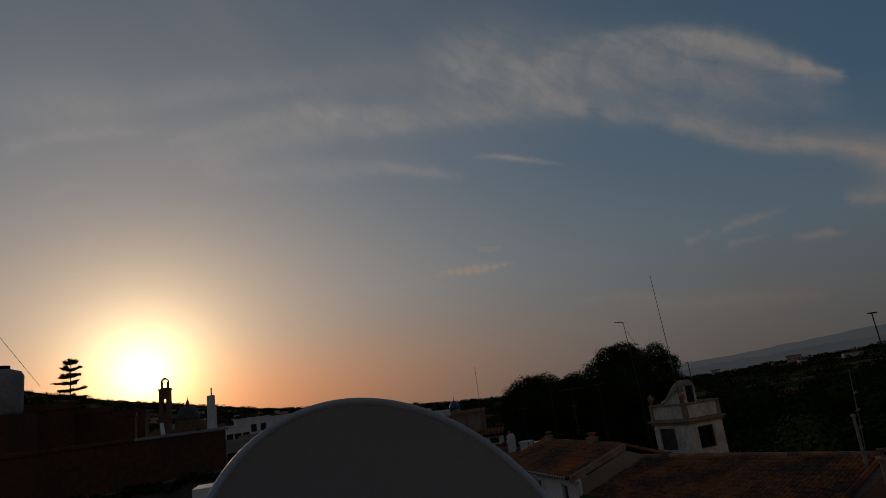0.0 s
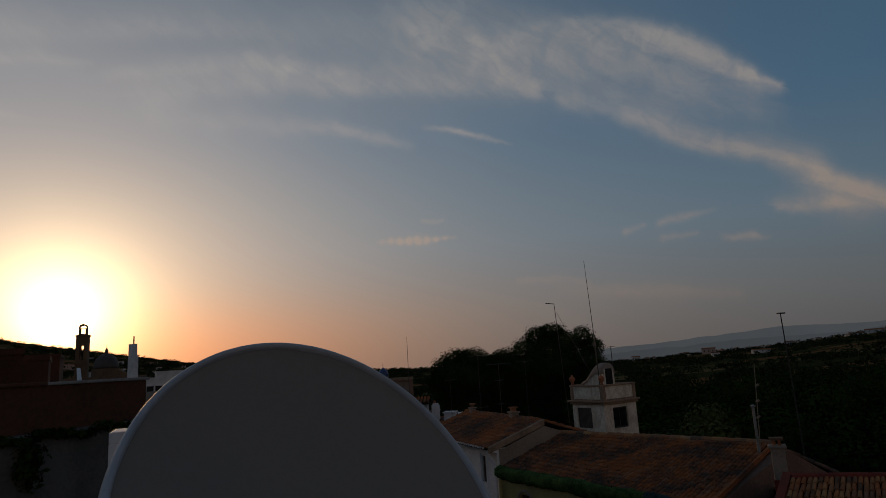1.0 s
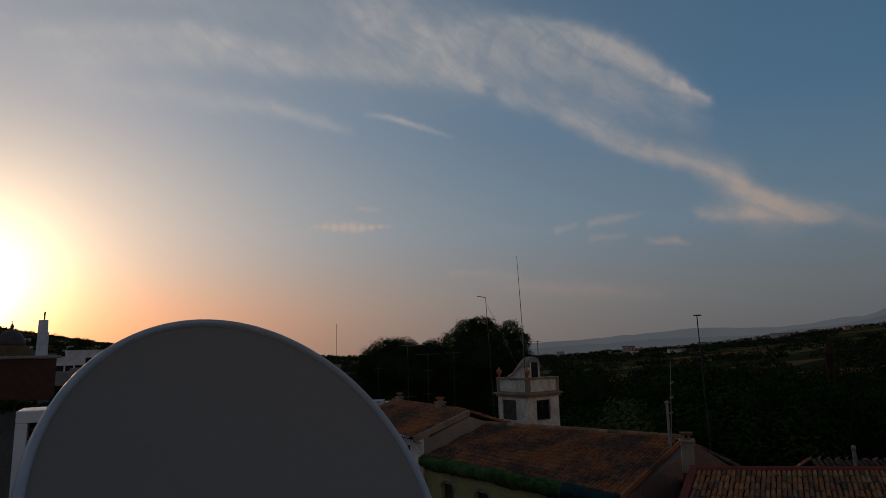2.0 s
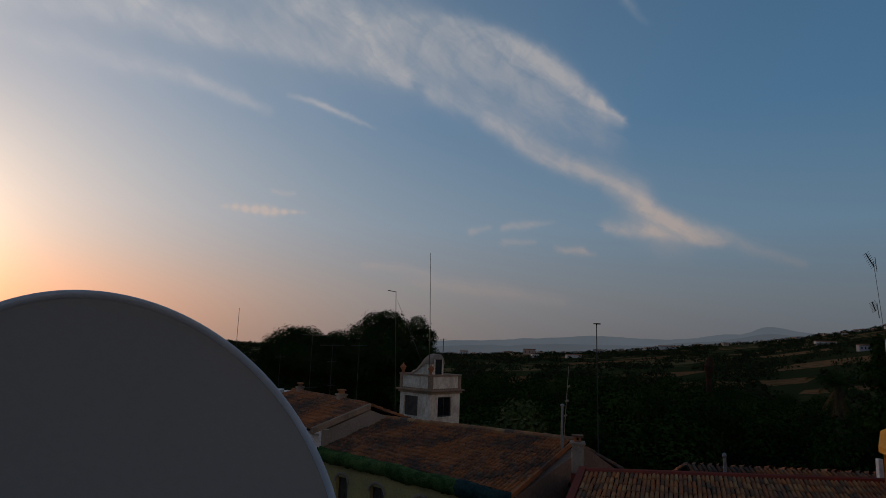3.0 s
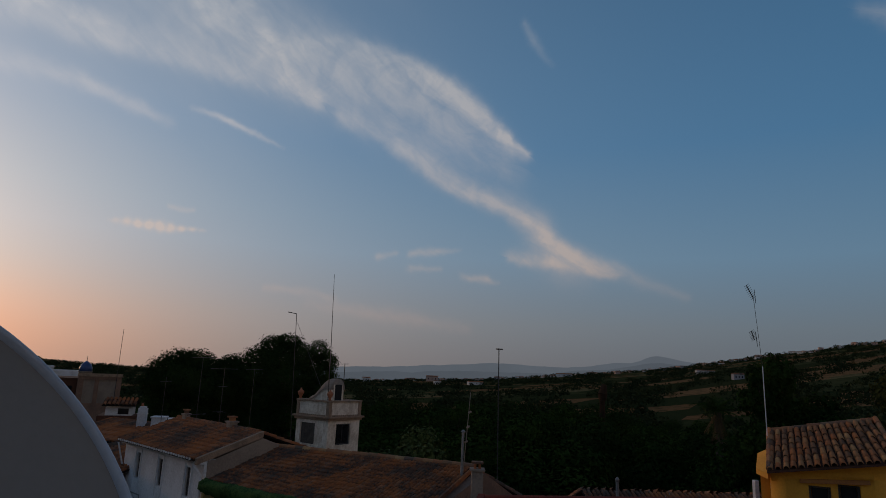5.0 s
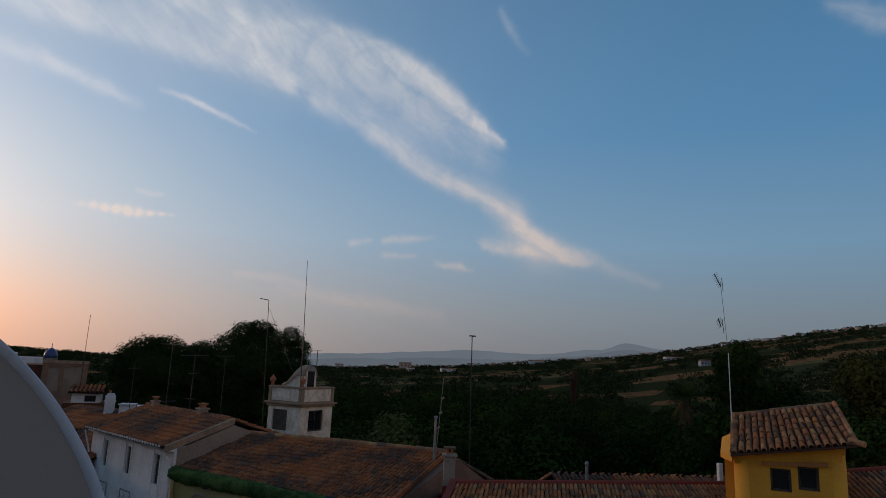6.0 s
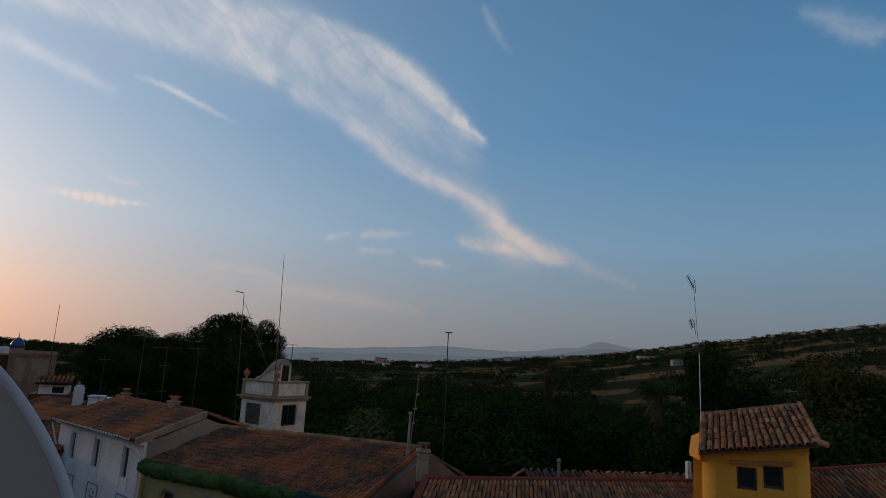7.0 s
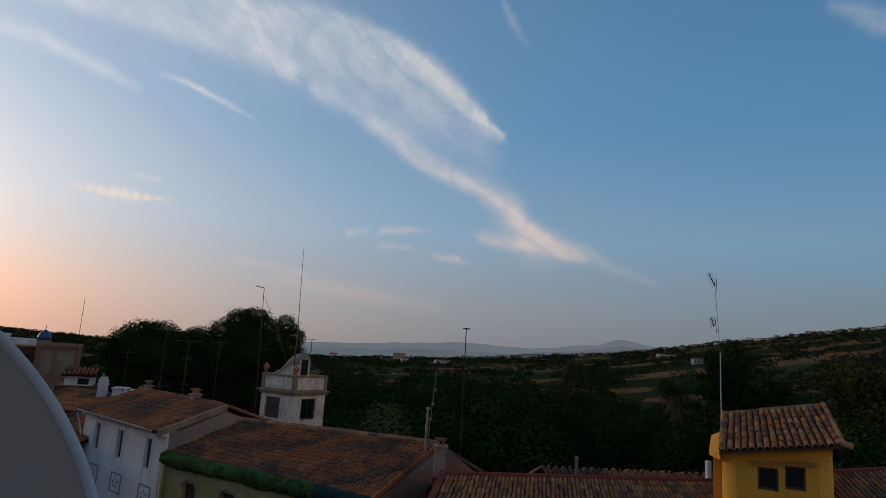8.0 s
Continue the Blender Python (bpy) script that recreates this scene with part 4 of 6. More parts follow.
def green_house():
    ax, ay = 4.25, 21.5
    bx_, by_ = 7.55, 14.1
    L = math.hypot(bx_ - ax, by_ - ay)
    h = thing("green_edged_house", ax, ay, 0, math.degrees(math.atan2(by_ - ay, bx_ - ax)), "ochre house with lichened tiles and green eave sheeting", "house")
    ez = 7.33
    rl, rr = Vector((0.05, 2.6, 8.22)), Vector((L - 0.5, 3.7, 8.30))
    wins = [(1.0, 1.62, 5.5, 6.65), (2.75, 3.4, 5.5, 6.65), (4.7, 5.35, 5.5, 6.65), (6.5, 7.1, 5.5, 6.65)]
    part("front_wall", wall_with_holes(0, L, 0, ez, 0.35, wins), M_ochre, h, "stained ochre plaster front")
    for w in wins:
        window_unit(h, *w, set_back=0.12, fill=M_wood, frame_mat=M_wood)
        bm = bmesh.new()
        n = 12
        mx, r = (w[0] + w[1]) / 2, (w[1] - w[0]) / 2 + 0.05
        rings = []
        for k in range(n + 1):
            a_ = math.pi * k / n
            rings.append([bm.verts.new((mx + (r + 0.05 * math.cos(q)) * math.cos(a_), -0.01 + 0.04 * math.sin(q), w[3] - 0.16 + (0.28 + 0.05 * math.cos(q)) * math.sin(a_))) for q in [2 * math.pi * j / 8 for j in range(8)]])
        for p, q in zip(rings, rings[1:]):
            for j in range(8):
                bm.faces.new((p[j], p[(j + 1) % 8], q[(j + 1) % 8], q[j]))
        bm.faces.new(rings[0][::-1]), bm.faces.new(rings[-1])
        part("arched_surround", bm, M_beige, h)
    gable_wall(h, L - 0.35, L, [(0.352, 0), (5.9, 0), (5.9, 7.15), (3.7, 8.18), (0.352, ez - 0.05)], M_pink)
    gable_wall(h, 0.0, 0.3, [(0.352, 0), (5.6, 0), (5.6, 7.15), (2.6, 8.05), (0.352, ez - 0.05)], M_beige)
    part("rear_wall", boxes((0.302, L - 0.352, 5.3, 5.55, 0, 7.1)), M_beige, h)
    tiled_roof(h, (0.0, 0.1, ez + 0.02), (L + 0.1, 0.1, ez + 0.02), tuple(rr), tuple(rl), M_tile_old, 0.132, 0.24, 300, 21)
    tiled_roof(h, (L + 0.0, 6.1, 7.2), (0.0, 5.8, 7.2), tuple(rl), tuple(rr), M_tile_old, 0.24, 0.5, 0, 22)
    ridge_tiles(h, rl + Vector((0, 0, 0.04)), rr + Vector((0.1, 0, 0.04)), 0.09, M_tile)
    part("verge", slab(bmesh.new(), [(L + 0.06, 0.0, ez + 0.07), (L + 0.13, 0.0, ez + 0.07), (L - 0.37, 3.7, 8.34), (L - 0.44, 3.7, 8.34)], 0.12), M_tile_old, h)
    # the green sheet: a lumpy roll over the eave, with a fringe
    def roll(x0, x1, seed):
        bm = bmesh.new()
        n = int((x1 - x0) / 0.07)
        rings = []
        for i in range(n + 1):
            x = x0 + (x1 - x0) * i / n
            ring = []
            for k in range(12):
                a = 2 * math.pi * k / 12
                r = 0.25 * (1 + 0.20 * noise.noise((x * 1.1, k * 0.5, seed)) + 0.20 * noise.noise((x * 5.5, k * 1.3, seed)) + 0.12 * noise.noise((x * 14.0, k * 0.6, seed)))
                if math.sin(a) < -0.5:
                    r *= 1.25 + 0.25 * noise.noise((x * 9.0, 0, seed + 2))
                drop = 0.10 * noise.noise((x * 0.7, 0, seed + 5))
                ring.append(bm.verts.new((x, 0.02 + r * 0.80 * math.cos(a), ez - 0.09 + drop * 0.6 + r * 0.80 * math.sin(a))))
            rings.append(ring)
        for p, q in zip(rings, rings[1:]):
            for k in range(12):
                bm.faces.new((p[k], p[(k + 1) % 12], q[(k + 1) % 12], q[k]))
        bm.faces.new(rings[0][::-1]), bm.faces.new(rings[-1])
        return bm
    part("eave_sheet", roll(-0.1, 6.4, 2.0), M_green, h, "crumpled green sheeting over the eave", True)
    part("eave_sheet", roll(6.402, L + 0.1, 7.0), M_teal, h, "dark teal sheeting over the eave", True)
    part("downpipe", tubes(((0.14, -0.12, 0), (0.14, -0.12, ez - 0.3), 0.05)), M_ochre, h)
    return h


green_house()


def little_tower():
    d = 25.0
    cx, cy = at(-20.9, d)
    turn = -20.9 + 45
    t = thing("roof_tower", cx, cy, 6.0, turn, "small white square roof tower with a weathered parapet", "tower")
    s = 1.78
    zc, zp = EYE + d * math.tan(radians(-4.3)) - 6.0, EYE + d * math.tan(radians(-2.75)) - 6.0
    # local x runs along the right face and y along the left face, both away from the near corner
    wz0, wz1 = zc - 1.02, zc - 0.22
    wx = [(0.46, 1.26, wz0, wz1)]
    part("right_wall", wall_with_holes(0, s, 0, zc, 0.25, wx), M_tower, t)
    left = part("left_wall", wall_with_holes(0.0, s - 0.252, 0, zc, 0.25, [(0.25, 1.07, wz0, wz1)]), M_tower, t)
    left.matrix_basis = Matrix.Translation((0.0, s, 0)) @ pose(0, 0, 0, 0, 0, -90)
    part("rear_wall", boxes((0.252, s, s - 0.25, s, 0, zc), (s - 0.25, s, 0.252, s - 0.252, 0, zc)), M_tower, t)
    window_unit(t, *wx[0], set_back=0.06, fill=M_glass, frame_mat=M_iron, sill=False)
    hold = part("window", boxes((0.25, 1.07, 0.08, 0.12, wz0, wz1)), M_wood, t, "boarded window of grey planks")
    hold.matrix_basis = left.matrix_basis.copy()
    for k in range(6):
        b = part("plank", boxes((0.26 + k * 0.135, 0.385 + k * 0.135, 0.055, 0.08, wz0 + 0.01, wz1 - 0.01)), M_wood, hold)
    part("cornice", boxes((-0.14, s + 0.14, -0.14, s + 0.14, zc + 0.002, zc + 0.07), (-0.07, s + 0.07, -0.07, s + 0.07, zc - 0.09, zc), bevel=0.015), M_stone, t, "weathered brown cornice")
    p0 = zc + 0.072
    rows = []
    for k in range(14):
        u = 0.06 + k * (s - 0.12) / 14
        rows += [(u, u + 0.07, -0.04, -0.005, p0, p0 + 0.05), (-0.04, -0.005, u, u + 0.07, p0, p0 + 0.05)]
    part("dentils", boxes(*rows), M_stone, t)["kind"] = "stuff"
    part("parapet", boxes((0.0, s, 0.0, 0.12, p0, zp - 0.07), (0.0, 0.12, 0.122, s, p0, zp - 0.07), (s - 0.12, s, 0.122, s, p0, zp - 0.07), (0.122, s - 0.122, s - 0.12, s, p0, zp - 0.07)), M_tower, t)
    part("coping", boxes((-0.05, s + 0.05, -0.05, 0.16, zp - 0.068, zp), (-0.05, 0.16, 0.162, s + 0.05, zp - 0.068, zp), (s - 0.16, s + 0.05, 0.162, s + 0.05, zp - 0.068, zp), (0.162, s - 0.162, s - 0.16, s + 0.05, zp - 0.068, zp), bevel=0.01), M_stone, t)
    for x, y in ((-0.03, -0.03), (s - 0.13, -0.03), (-0.03, s - 0.13)):
        part("corner_pier", boxes((x, x + 0.16, y, y + 0.16, p0, zp - 0.07)), M_stone, t)
    part("terrace", boxes((0.122, s - 0.122, 0.122, s - 0.122, p0, p0 + 0.06)), M_grey, t)
    # the stair head: a vault whose back swings down in an S to the left, a dark panel for the doorway in its front
    hb, top = zp - 0.45, zp + 0.80
    x_lo, x_hi, y0, y1 = 0.60, 1.30, 0.55, 1.74
    xm, hw = (x_lo + x_hi) / 2, (x_hi - x_lo) / 2
    def vault(grow, floor):
        bm = bmesh.new()
        rows = []
        n = 18
        for k in range(n + 1):
            u = k / n
            s_ = 0.5 + 0.5 * math.cos(math.pi * min(1, max(0, (u - 0.25) / 0.75)))
            crown = zp + 0.10 + (top - zp - 0.10) * s_
            spring = crown - (0.12 + 0.24 * s_)
            y = y0 - grow * 0.6 + (y1 - y0 + grow * 1.2) * u
            arc = [(xm + (hw + grow) * math.cos(math.pi * q / 12), spring + (crown - spring + grow) * math.sin(math.pi * q / 12)) for q in range(13)]
            ring = [(xm + hw + grow, floor if floor is not None else spring - 0.04)] + arc + [(xm - hw - grow, floor if floor is not None else spring - 0.04)]
            rows.append([bm.verts.new((x, y, z)) for x, z in ring])
        for p, q in zip(rows, rows[1:]):
            for i in range(len(p) - 1):
                bm.faces.new((p[i], p[i + 1], q[i + 1], q[i]))
        bm.faces.new(rows[0]), bm.faces.new(rows[-1][::-1])
        return bm
    sh = part("stair_head", vault(0.0, hb), M_tower, t, "stair head with an S-curved vaulted roof")
    part("curved_roof", vault(0.035, None), M_beige, sh, "beige S-curved roof shell", True)
    # near-black panel on the closed front; the doorway's inner shade is its colour
    part("doorway", boxes((xm - 0.2, xm + 0.2, y0 - 0.045, y0 - 0.024, hb, top - 0.2)), M_dark, sh)
    part("door_frame", boxes((xm - 0.25, xm - 0.2, y0 - 0.05, y0 - 0.024, hb, top - 0.2), (xm + 0.2, xm + 0.25, y0 - 0.05, y0 - 0.024, hb, top - 0.2)), M_tower, sh)
    m = t.matrix_basis
    for x, y in ((0.06, 0.06), (0.06, s - 0.06)):
        w = m @ Vector((x, y, zp))
        u = thing("garden_urn", w.x, w.y, w.z, 0, "small terracotta urn with a lid on the parapet corner", "urn", "parapet urns")
        part("body", lathe([(0.05, 0.0), (0.08, 0.015), (0.045, 0.06), (0.06, 0.1), (0.12, 0.22), (0.135, 0.27), (0.1, 0.285)], 16), M_clay, u, smooth=True)
        part("lid", lathe([(0.105, 0.287), (0.09, 0.32), (0.035, 0.36), (0.03, 0.40), (0.012, 0.42)], 16), M_clay, u, smooth=True)
    return t, m, s, zp


TOWER, TOWER_M, TOWER_S, TOWER_ZP = little_tower()
w = TOWER_M @ Vector((0.2, 0.3, TOWER_ZP - 0.45))
mast = thing("radio_mast", w.x, w.y, w.z, 0, "tall thin whip antenna rising from the tower terrace", "antenna")
part("pole", tubes(((0, 0, 0), (-0.03, 0.02, 2.4), 0.02), ((-0.03, 0.02, 2.4), (-0.12, 0.05, EYE + 25.3 * math.tan(radians(8.6)) - w.z), 0.014, 0.008), n=6), M_iron, mast)
part("foot", boxes((-0.1, 0.1, -0.1, 0.1, -0.01, 0.02)), M_iron, mast)


def tv_antenna(name, x, y, z0, z1, label, heads, lean=(0, 0), r=0.016, turn=0.0):
    """A pole with yagi heads (height below the top, boom length, turn, rods)."""
    a = thing(name, x, y, z0, turn, label, "antenna", "roof antennas")
    h = z1 - z0
    part("pole", tubes(((0, 0, 0), (lean[0], lean[1], h), r, r * 0.8), n=6), M_iron, a)
    for drop, boom, trn, rods in heads:
        k = 1 - drop / h
        c, s_ = math.cos(radians(trn)), math.sin(radians(trn))
        ox, oy, oz = lean[0] * k, lean[1] * k, h - drop
        bm = tubes(((ox - c * boom * 0.5, oy - s_ * boom * 0.5, oz), (ox + c * boom * 0.5, oy + s_ * boom * 0.5, oz + 0.03), 0.012), n=6)
        for q in range(rods):
            u = -0.5 + (q + 0.5) / rods
            half = 0.30 - 0.12 * (q / max(1, rods))
            bx0, by0 = ox + c * boom * u, oy + s_ * boom * u
            tube(bm, (bx0 + s_ * half, by0 - c * half, oz + 0.015), (bx0 - s_ * half, by0 + c * half, oz + 0.015), 0.006, 0.006, 5)
        part("yagi", bm, M_iron, a)
    return a


p0, p1 = TOWER_M @ Vector((0.9, 0.9, TOWER_ZP - 0.4)), Vector(at(-17.5, 29.5, 4.0))
tagged(link("guy_wire", tubes((p0, p1, 0.008), n=5), M_iron), "thin guy wire from the tower to a pole", "wire")
# on the white house's ridge
x, y, z = at(-9.9, 27.4, 0.6)
a1 = tv_antenna("tv_antenna", x, y, WH_RZ - 0.1, z, "aerial mast on the white house's roof", [(0.05, 0.9, 20, 7), (2.3, 0.9, 30, 2)])
x, y, z = at(-11.75, 25.8, -0.2)
tv_antenna("tv_antenna", x, y, WH_RZ - 0.1, z, "aerial mast on the white house's roof", [(0.08, 1.1, 15, 5), (0.75, 0.35, 15, 2), (1.7, 0.3, 40, 2)])
x, y, z = at(-14.2, 33.0, -0.2)
tv_antenna("tv_antenna", x, y, 4.0, z, "aerial mast before the pines", [(0.06, 0.9, 10, 4)])
x, y, z = at(-7.2, 31.0, -1.2)
tv_antenna("tv_antenna", x, y, 4.0, z, "aerial mast before the pines", [(0.2, 0.5, 10, 3)])
# hooked pole and a short mast behind the tower
x, y, z = at(-17.35, 30, 4.8)
hk = thing("hooked_pole", x, y, 4.0, 0, "thin lamp-like pole with a short arm above the pines", "pole")
part("pole", tubes(((0.35, -0.1, 0), (0, 0, z - 4.0), 0.016, 0.014), n=6), M_iron, hk)
part("arm", tubes(((0, 0, z - 4.0), (-0.42, 0, z - 3.95), 0.018), n=6), M_iron, hk)
x, y, z = at(-22.0, 40, 0.6)
tv_antenna("tv_antenna", x, y, 2.0, z, "short aerial beside the tall pine", [(0.05, 0.5, 0, 3)], r=0.03)


def row_house():
    ax, ay, az_ = at(-35.0, 16.2, -10.5)
    L = 14.0
    h = thing("row_house", ax, ay, 0, -22.0, "low row house with a long red clay tile roof", "house")
    rz, run = az_, 5.0
    ez = rz - run * 0.36
    part("front_wall", boxes((-2.2, L, -run + 0.3, -run + 0.6, 0, ez - 0.05)), M_ochre, h)
    part("rear_wall", boxes((0, L, 4.2, 4.5, 0, rz - 1.6)), M_beige, h)
    for xa, xb in ((0.0, 0.3), (L - 0.3, L)):
        gable_wall(h, xa, xb, [(-run + 0.602, 0), (4.198, 0), (4.198, rz - 1.62), (0, rz - 0.12), (-run + 0.602, ez + 0.05)], M_beige)
    tiled_roof(h, (-2.3, -run, ez), (L, -run, ez), (L, 0, rz), (0, 0, rz), M_tile, 0.128, 0.30, 300, 31)
    tiled_roof(h, (L, 4.7, rz - 1.6), (0, 4.7, rz - 1.6), (0, 0, rz), (L, 0, rz), M_tile_old, 0.24, 0.5, 0, 32)
    part("ridge_cap", tubes(((0, 0.0, rz + 0.03), (L, 0.0, rz + 0.03), 0.085), n=8), M_red, h, "red painted mortar along the ridge")
    bm = bmesh.new()
    slab(bm, [(-2.46, -run, ez + 0.12), (-2.28, -run, ez + 0.12), (0.04, 0.1, rz + 0.12), (-0.14, 0.1, rz + 0.12)], 0.3)
    part("flashing", bm, M_red, h, "red painted flashing band")
    return h, (ax, ay, rz, ez, L)


ROW, ROW_DIM = row_house()
x, y, z = at(-34.3, 16.9, -8.6)
ch = chimney("chimney_stack", x, y, z - 1.1, z + 0.12, 0.30, M_beige, "beige plastered chimney with a red painted foot", -32)
part("red_foot", boxes((-0.17, 0.17, -0.17, 0.17, 0.0, 0.5)), M_red, ch)


def back_roof():
    """A further low tiled roof whose edge shows just over the row house."""
    x, y, z = at(-43.6, 20.5, -9.35)
    h = thing("rear_shed", x, y, 0, -28, "low shed with old grey roof tiles behind the row house", "shed")
    L = 6.4
    part("wall", boxes((0, L, -1.4, 2.6, 0, z - 0.9)), M_beige, h)
    tiled_roof(h, (0, -1.6, z - 0.7), (L, -1.6, z - 0.7), (L, 0.4, z), (0, 0.4, z), M_tile_old, 0.14, 0.33, 120, 41)
    tiled_roof(h, (L, 2.8, z - 0.8), (0, 2.8, z - 0.8), (0, 0.4, z), (L, 0.4, z), M_tile_old, 0.24, 0.5, 0, 42)


back_roof()
x, y, z = at(-46.3, 20.2, -8.0)
fl = thing("flue_pipe", x, y, z - 0.9, 0, "grey metal flue pipe with a rounded cowl", "flue")
part("pipe", tubes(((0, 0, 0), (0, 0, 0.78), 0.05), n=12), M_alu, fl)
part("cowl", lathe([(0.055, 0.78), (0.062, 0.84), (0.045, 0.9), (0.015, 0.92)], 14), M_alu, fl, smooth=True)


def dormer():
    (ax, ay) = at(-57.95, 16.5)
    W = 2.36
    h = thing("ochre_dormer", ax, ay, 5.0, -58.0, "bright ochre roof room with two small dark windows", "roof room")
    ez, rz, dep = EYE - 1.84 - 5.0, EYE - 1.10 - 5.0, 1.5
    tip = 0.42  # the old roof is out of level
    x0, x1 = -0.02, 2.24
    w = [(0.72, 1.14, ez - 0.74, ez - 0.24), (1.27, 1.68, ez - 0.66, ez - 0.16)]
    r = 0.30
    part("front_wall", wall_with_holes(x0 + r, x1 - r, 0, ez, 0.25, w), M_yellow, h)
    for name, cxx, sgn in (("corner_left", x0 + r, -1), ("corner_right", x1 - r, 1)):
        bm = bmesh.new()
        n = 10
        o = [(cxx + sgn * r * math.sin(0.5 * math.pi * k / n), r - r * math.cos(0.5 * math.pi * k / n)) for k in range(n + 1)]
        i_ = [(cxx + sgn * (r - 0.25) * math.sin(0.5 * math.pi * k / n), r - (r - 0.25) * math.cos(0.5 * math.pi * k / n)) for k in range(n + 1)]
        lo = [[bm.verts.new((*p, z)) for p in o] for z in (0, ez)]
        li = [[bm.verts.new((*p, z)) for p in i_] for z in (0, ez)]
        for k in range(n):
            bm.faces.new((lo[0][k], lo[0][k + 1], lo[1][k + 1], lo[1][k]))
            bm.faces.new((li[0][k], li[1][k], li[1][k + 1], li[0][k + 1]))
            bm.faces.new((lo[1][k], lo[1][k + 1], li[1][k + 1], li[1][k]))
        part("rounded_corner", bm, M_yellow, h, smooth=True)
    for xa, xb in ((x0, x0 + 0.25), (x1 - 0.25, x1)):
        gable_wall(h, xa, xb, [(r, 0), (2 * dep, 0), (2 * dep, ez), (dep, rz - 0.12), (r, ez)], M_yellow, "side_wall")
    part("rear_wall", boxes((x0 + 0.252, x1 - 0.252, 2 * dep - 0.25, 2 * dep, 0, ez)), M_yellow, h)
    bm = bmesh.new()
    lo_, hi_ = [], []
    for x, yy, rr in ((x0, r, 0), (x0 + r * 0.3, r * 0.3, 0), (x0 + r, 0.0, 0), (x1 - r, 0.0, 0), (x1 - r * 0.3, r * 0.3, 0), (x1, r, 0), (x1, 2 * dep, 0), (x0, 2 * dep, 0)):
        lo_.append(bm.verts.new((x, yy, ez - 0.05)))
        hi_.append(bm.verts.new((x, yy, ez + 0.0 + tip * (x - x0) / W)))
    bm.faces.new(hi_), bm.faces.new(lo_[::-1])
    for i in range(8):
        bm.faces.new((lo_[i], lo_[(i + 1) % 8], hi_[(i + 1) % 8], hi_[i]))
    part("wall_head", bm, M_yellow, h)
    part("interior_floor", boxes((x0 + 0.252, x1 - 0.252, 0.4, 2 * dep - 0.252, 2.2, 2.3)), M_dark, h)
    for q in w:
        fr = window_unit(h, *q, set_back=0.10, mullions=0, frame_mat=M_wood, fill=M_dark, sill=False)
    bm = bmesh.new()
    slab(bm, [(0.56, -0.07, ez - 0.12), (1.86, -0.07, ez - 0.02), (1.86, 0.02, ez - 0.02), (0.56, 0.02, ez - 0.12)], 0.085)
    part("lintel", bm, material("lintel_ochre_brown", (0.44, 0.17, 0.045), (0.34, 0.13, 0.04), 0.85, 3, 30, 0.3), h, "brownish lintel over both windows")
    # hollow moulding under the eave
    bm = bmesh.new()
    n = 8
    rows = []
    for k in range(n + 1):
        a_ = 0.5 * math.pi * k / n
        yy, zz = -0.24 * (1 - math.cos(a_)) - 0.003, ez - 0.24 + 0.22 * math.sin(a_)
        rows.append([bm.verts.new((x, yy + (r * 0.3 if e else 0), zz + tip * (x - x0) / W)) for x, e in ((x0 + 0.02, 1), (x0 + r, 0), (x1 - r, 0), (x1 - 0.02, 1))])
    for p, q in zip(rows, rows[1:]):
        for i in range(3):
            bm.faces.new((p[i], p[i + 1], q[i + 1], q[i]))
    bm.faces.new([bm.verts.new((v.co.x, 0.1, v.co.z)) for v in rows[-1]] + rows[-1][::-1])
    part("eave_moulding", bm, M_yellow, h, "", True)
    tiled_roof(h, (-0.08, -0.3, ez), (W + 0.03, -0.3, ez + tip), (W - 0.18, dep, rz + tip), (0.03, dep, rz), M_tile, 0.160, 0.27, 300, 51, M_brick)
    tiled_roof(h, (W + 0.05, 2 * dep + 0.3, ez + tip), (-0.02, 2 * dep + 0.3, ez), (0.03, dep, rz), (W - 0.12, dep, rz + tip), M_tile, 0.22, 0.4, 0, 52)
    ridge_tiles(h, (0.03, dep, rz + 0.03), (W - 0.1, dep, rz + tip + 0.03), 0.065, M_tile, 0.28)
    for name, p, q in (("l", (0.03, dep, rz + 0.05), (-0.03, -0.28, ez + 0.06)), ("r", (W - 0.1, dep, rz + tip + 0.05), (W + 0.02, -0.25, ez + tip + 0.06))):
        ridge_tiles(h, q, p, 0.062, M_tile, 0.28)
    part("corner_spout", tubes(((W - 0.1, -0.2, ez + tip + 0.08), (W + 0.17, -0.36, ez + tip + 0.03), 0.08, 0.065), n=10), M_tile, h, "clay corner tile jutting at the eave")
    # little side roof at the left
    bm = bmesh.new()
    slab(bm, [(-0.30, 0.5, ez - 0.04), (-0.06, -0.15, ez - 0.06), (-0.04, 1.2, ez + 0.36), (-0.26, 1.4, ez + 0.22)], 0.12)
    part("side_canopy", bm, M_yellow, h, "ochre plastered side canopy")
    part("side_buttress", boxes((-0.22, x0 - 0.002, 0.7, 1.6, 0.0, ez - 0.1)), M_yellow, h)
    return h, ax, ay


DORMER, DX, DY = dormer()


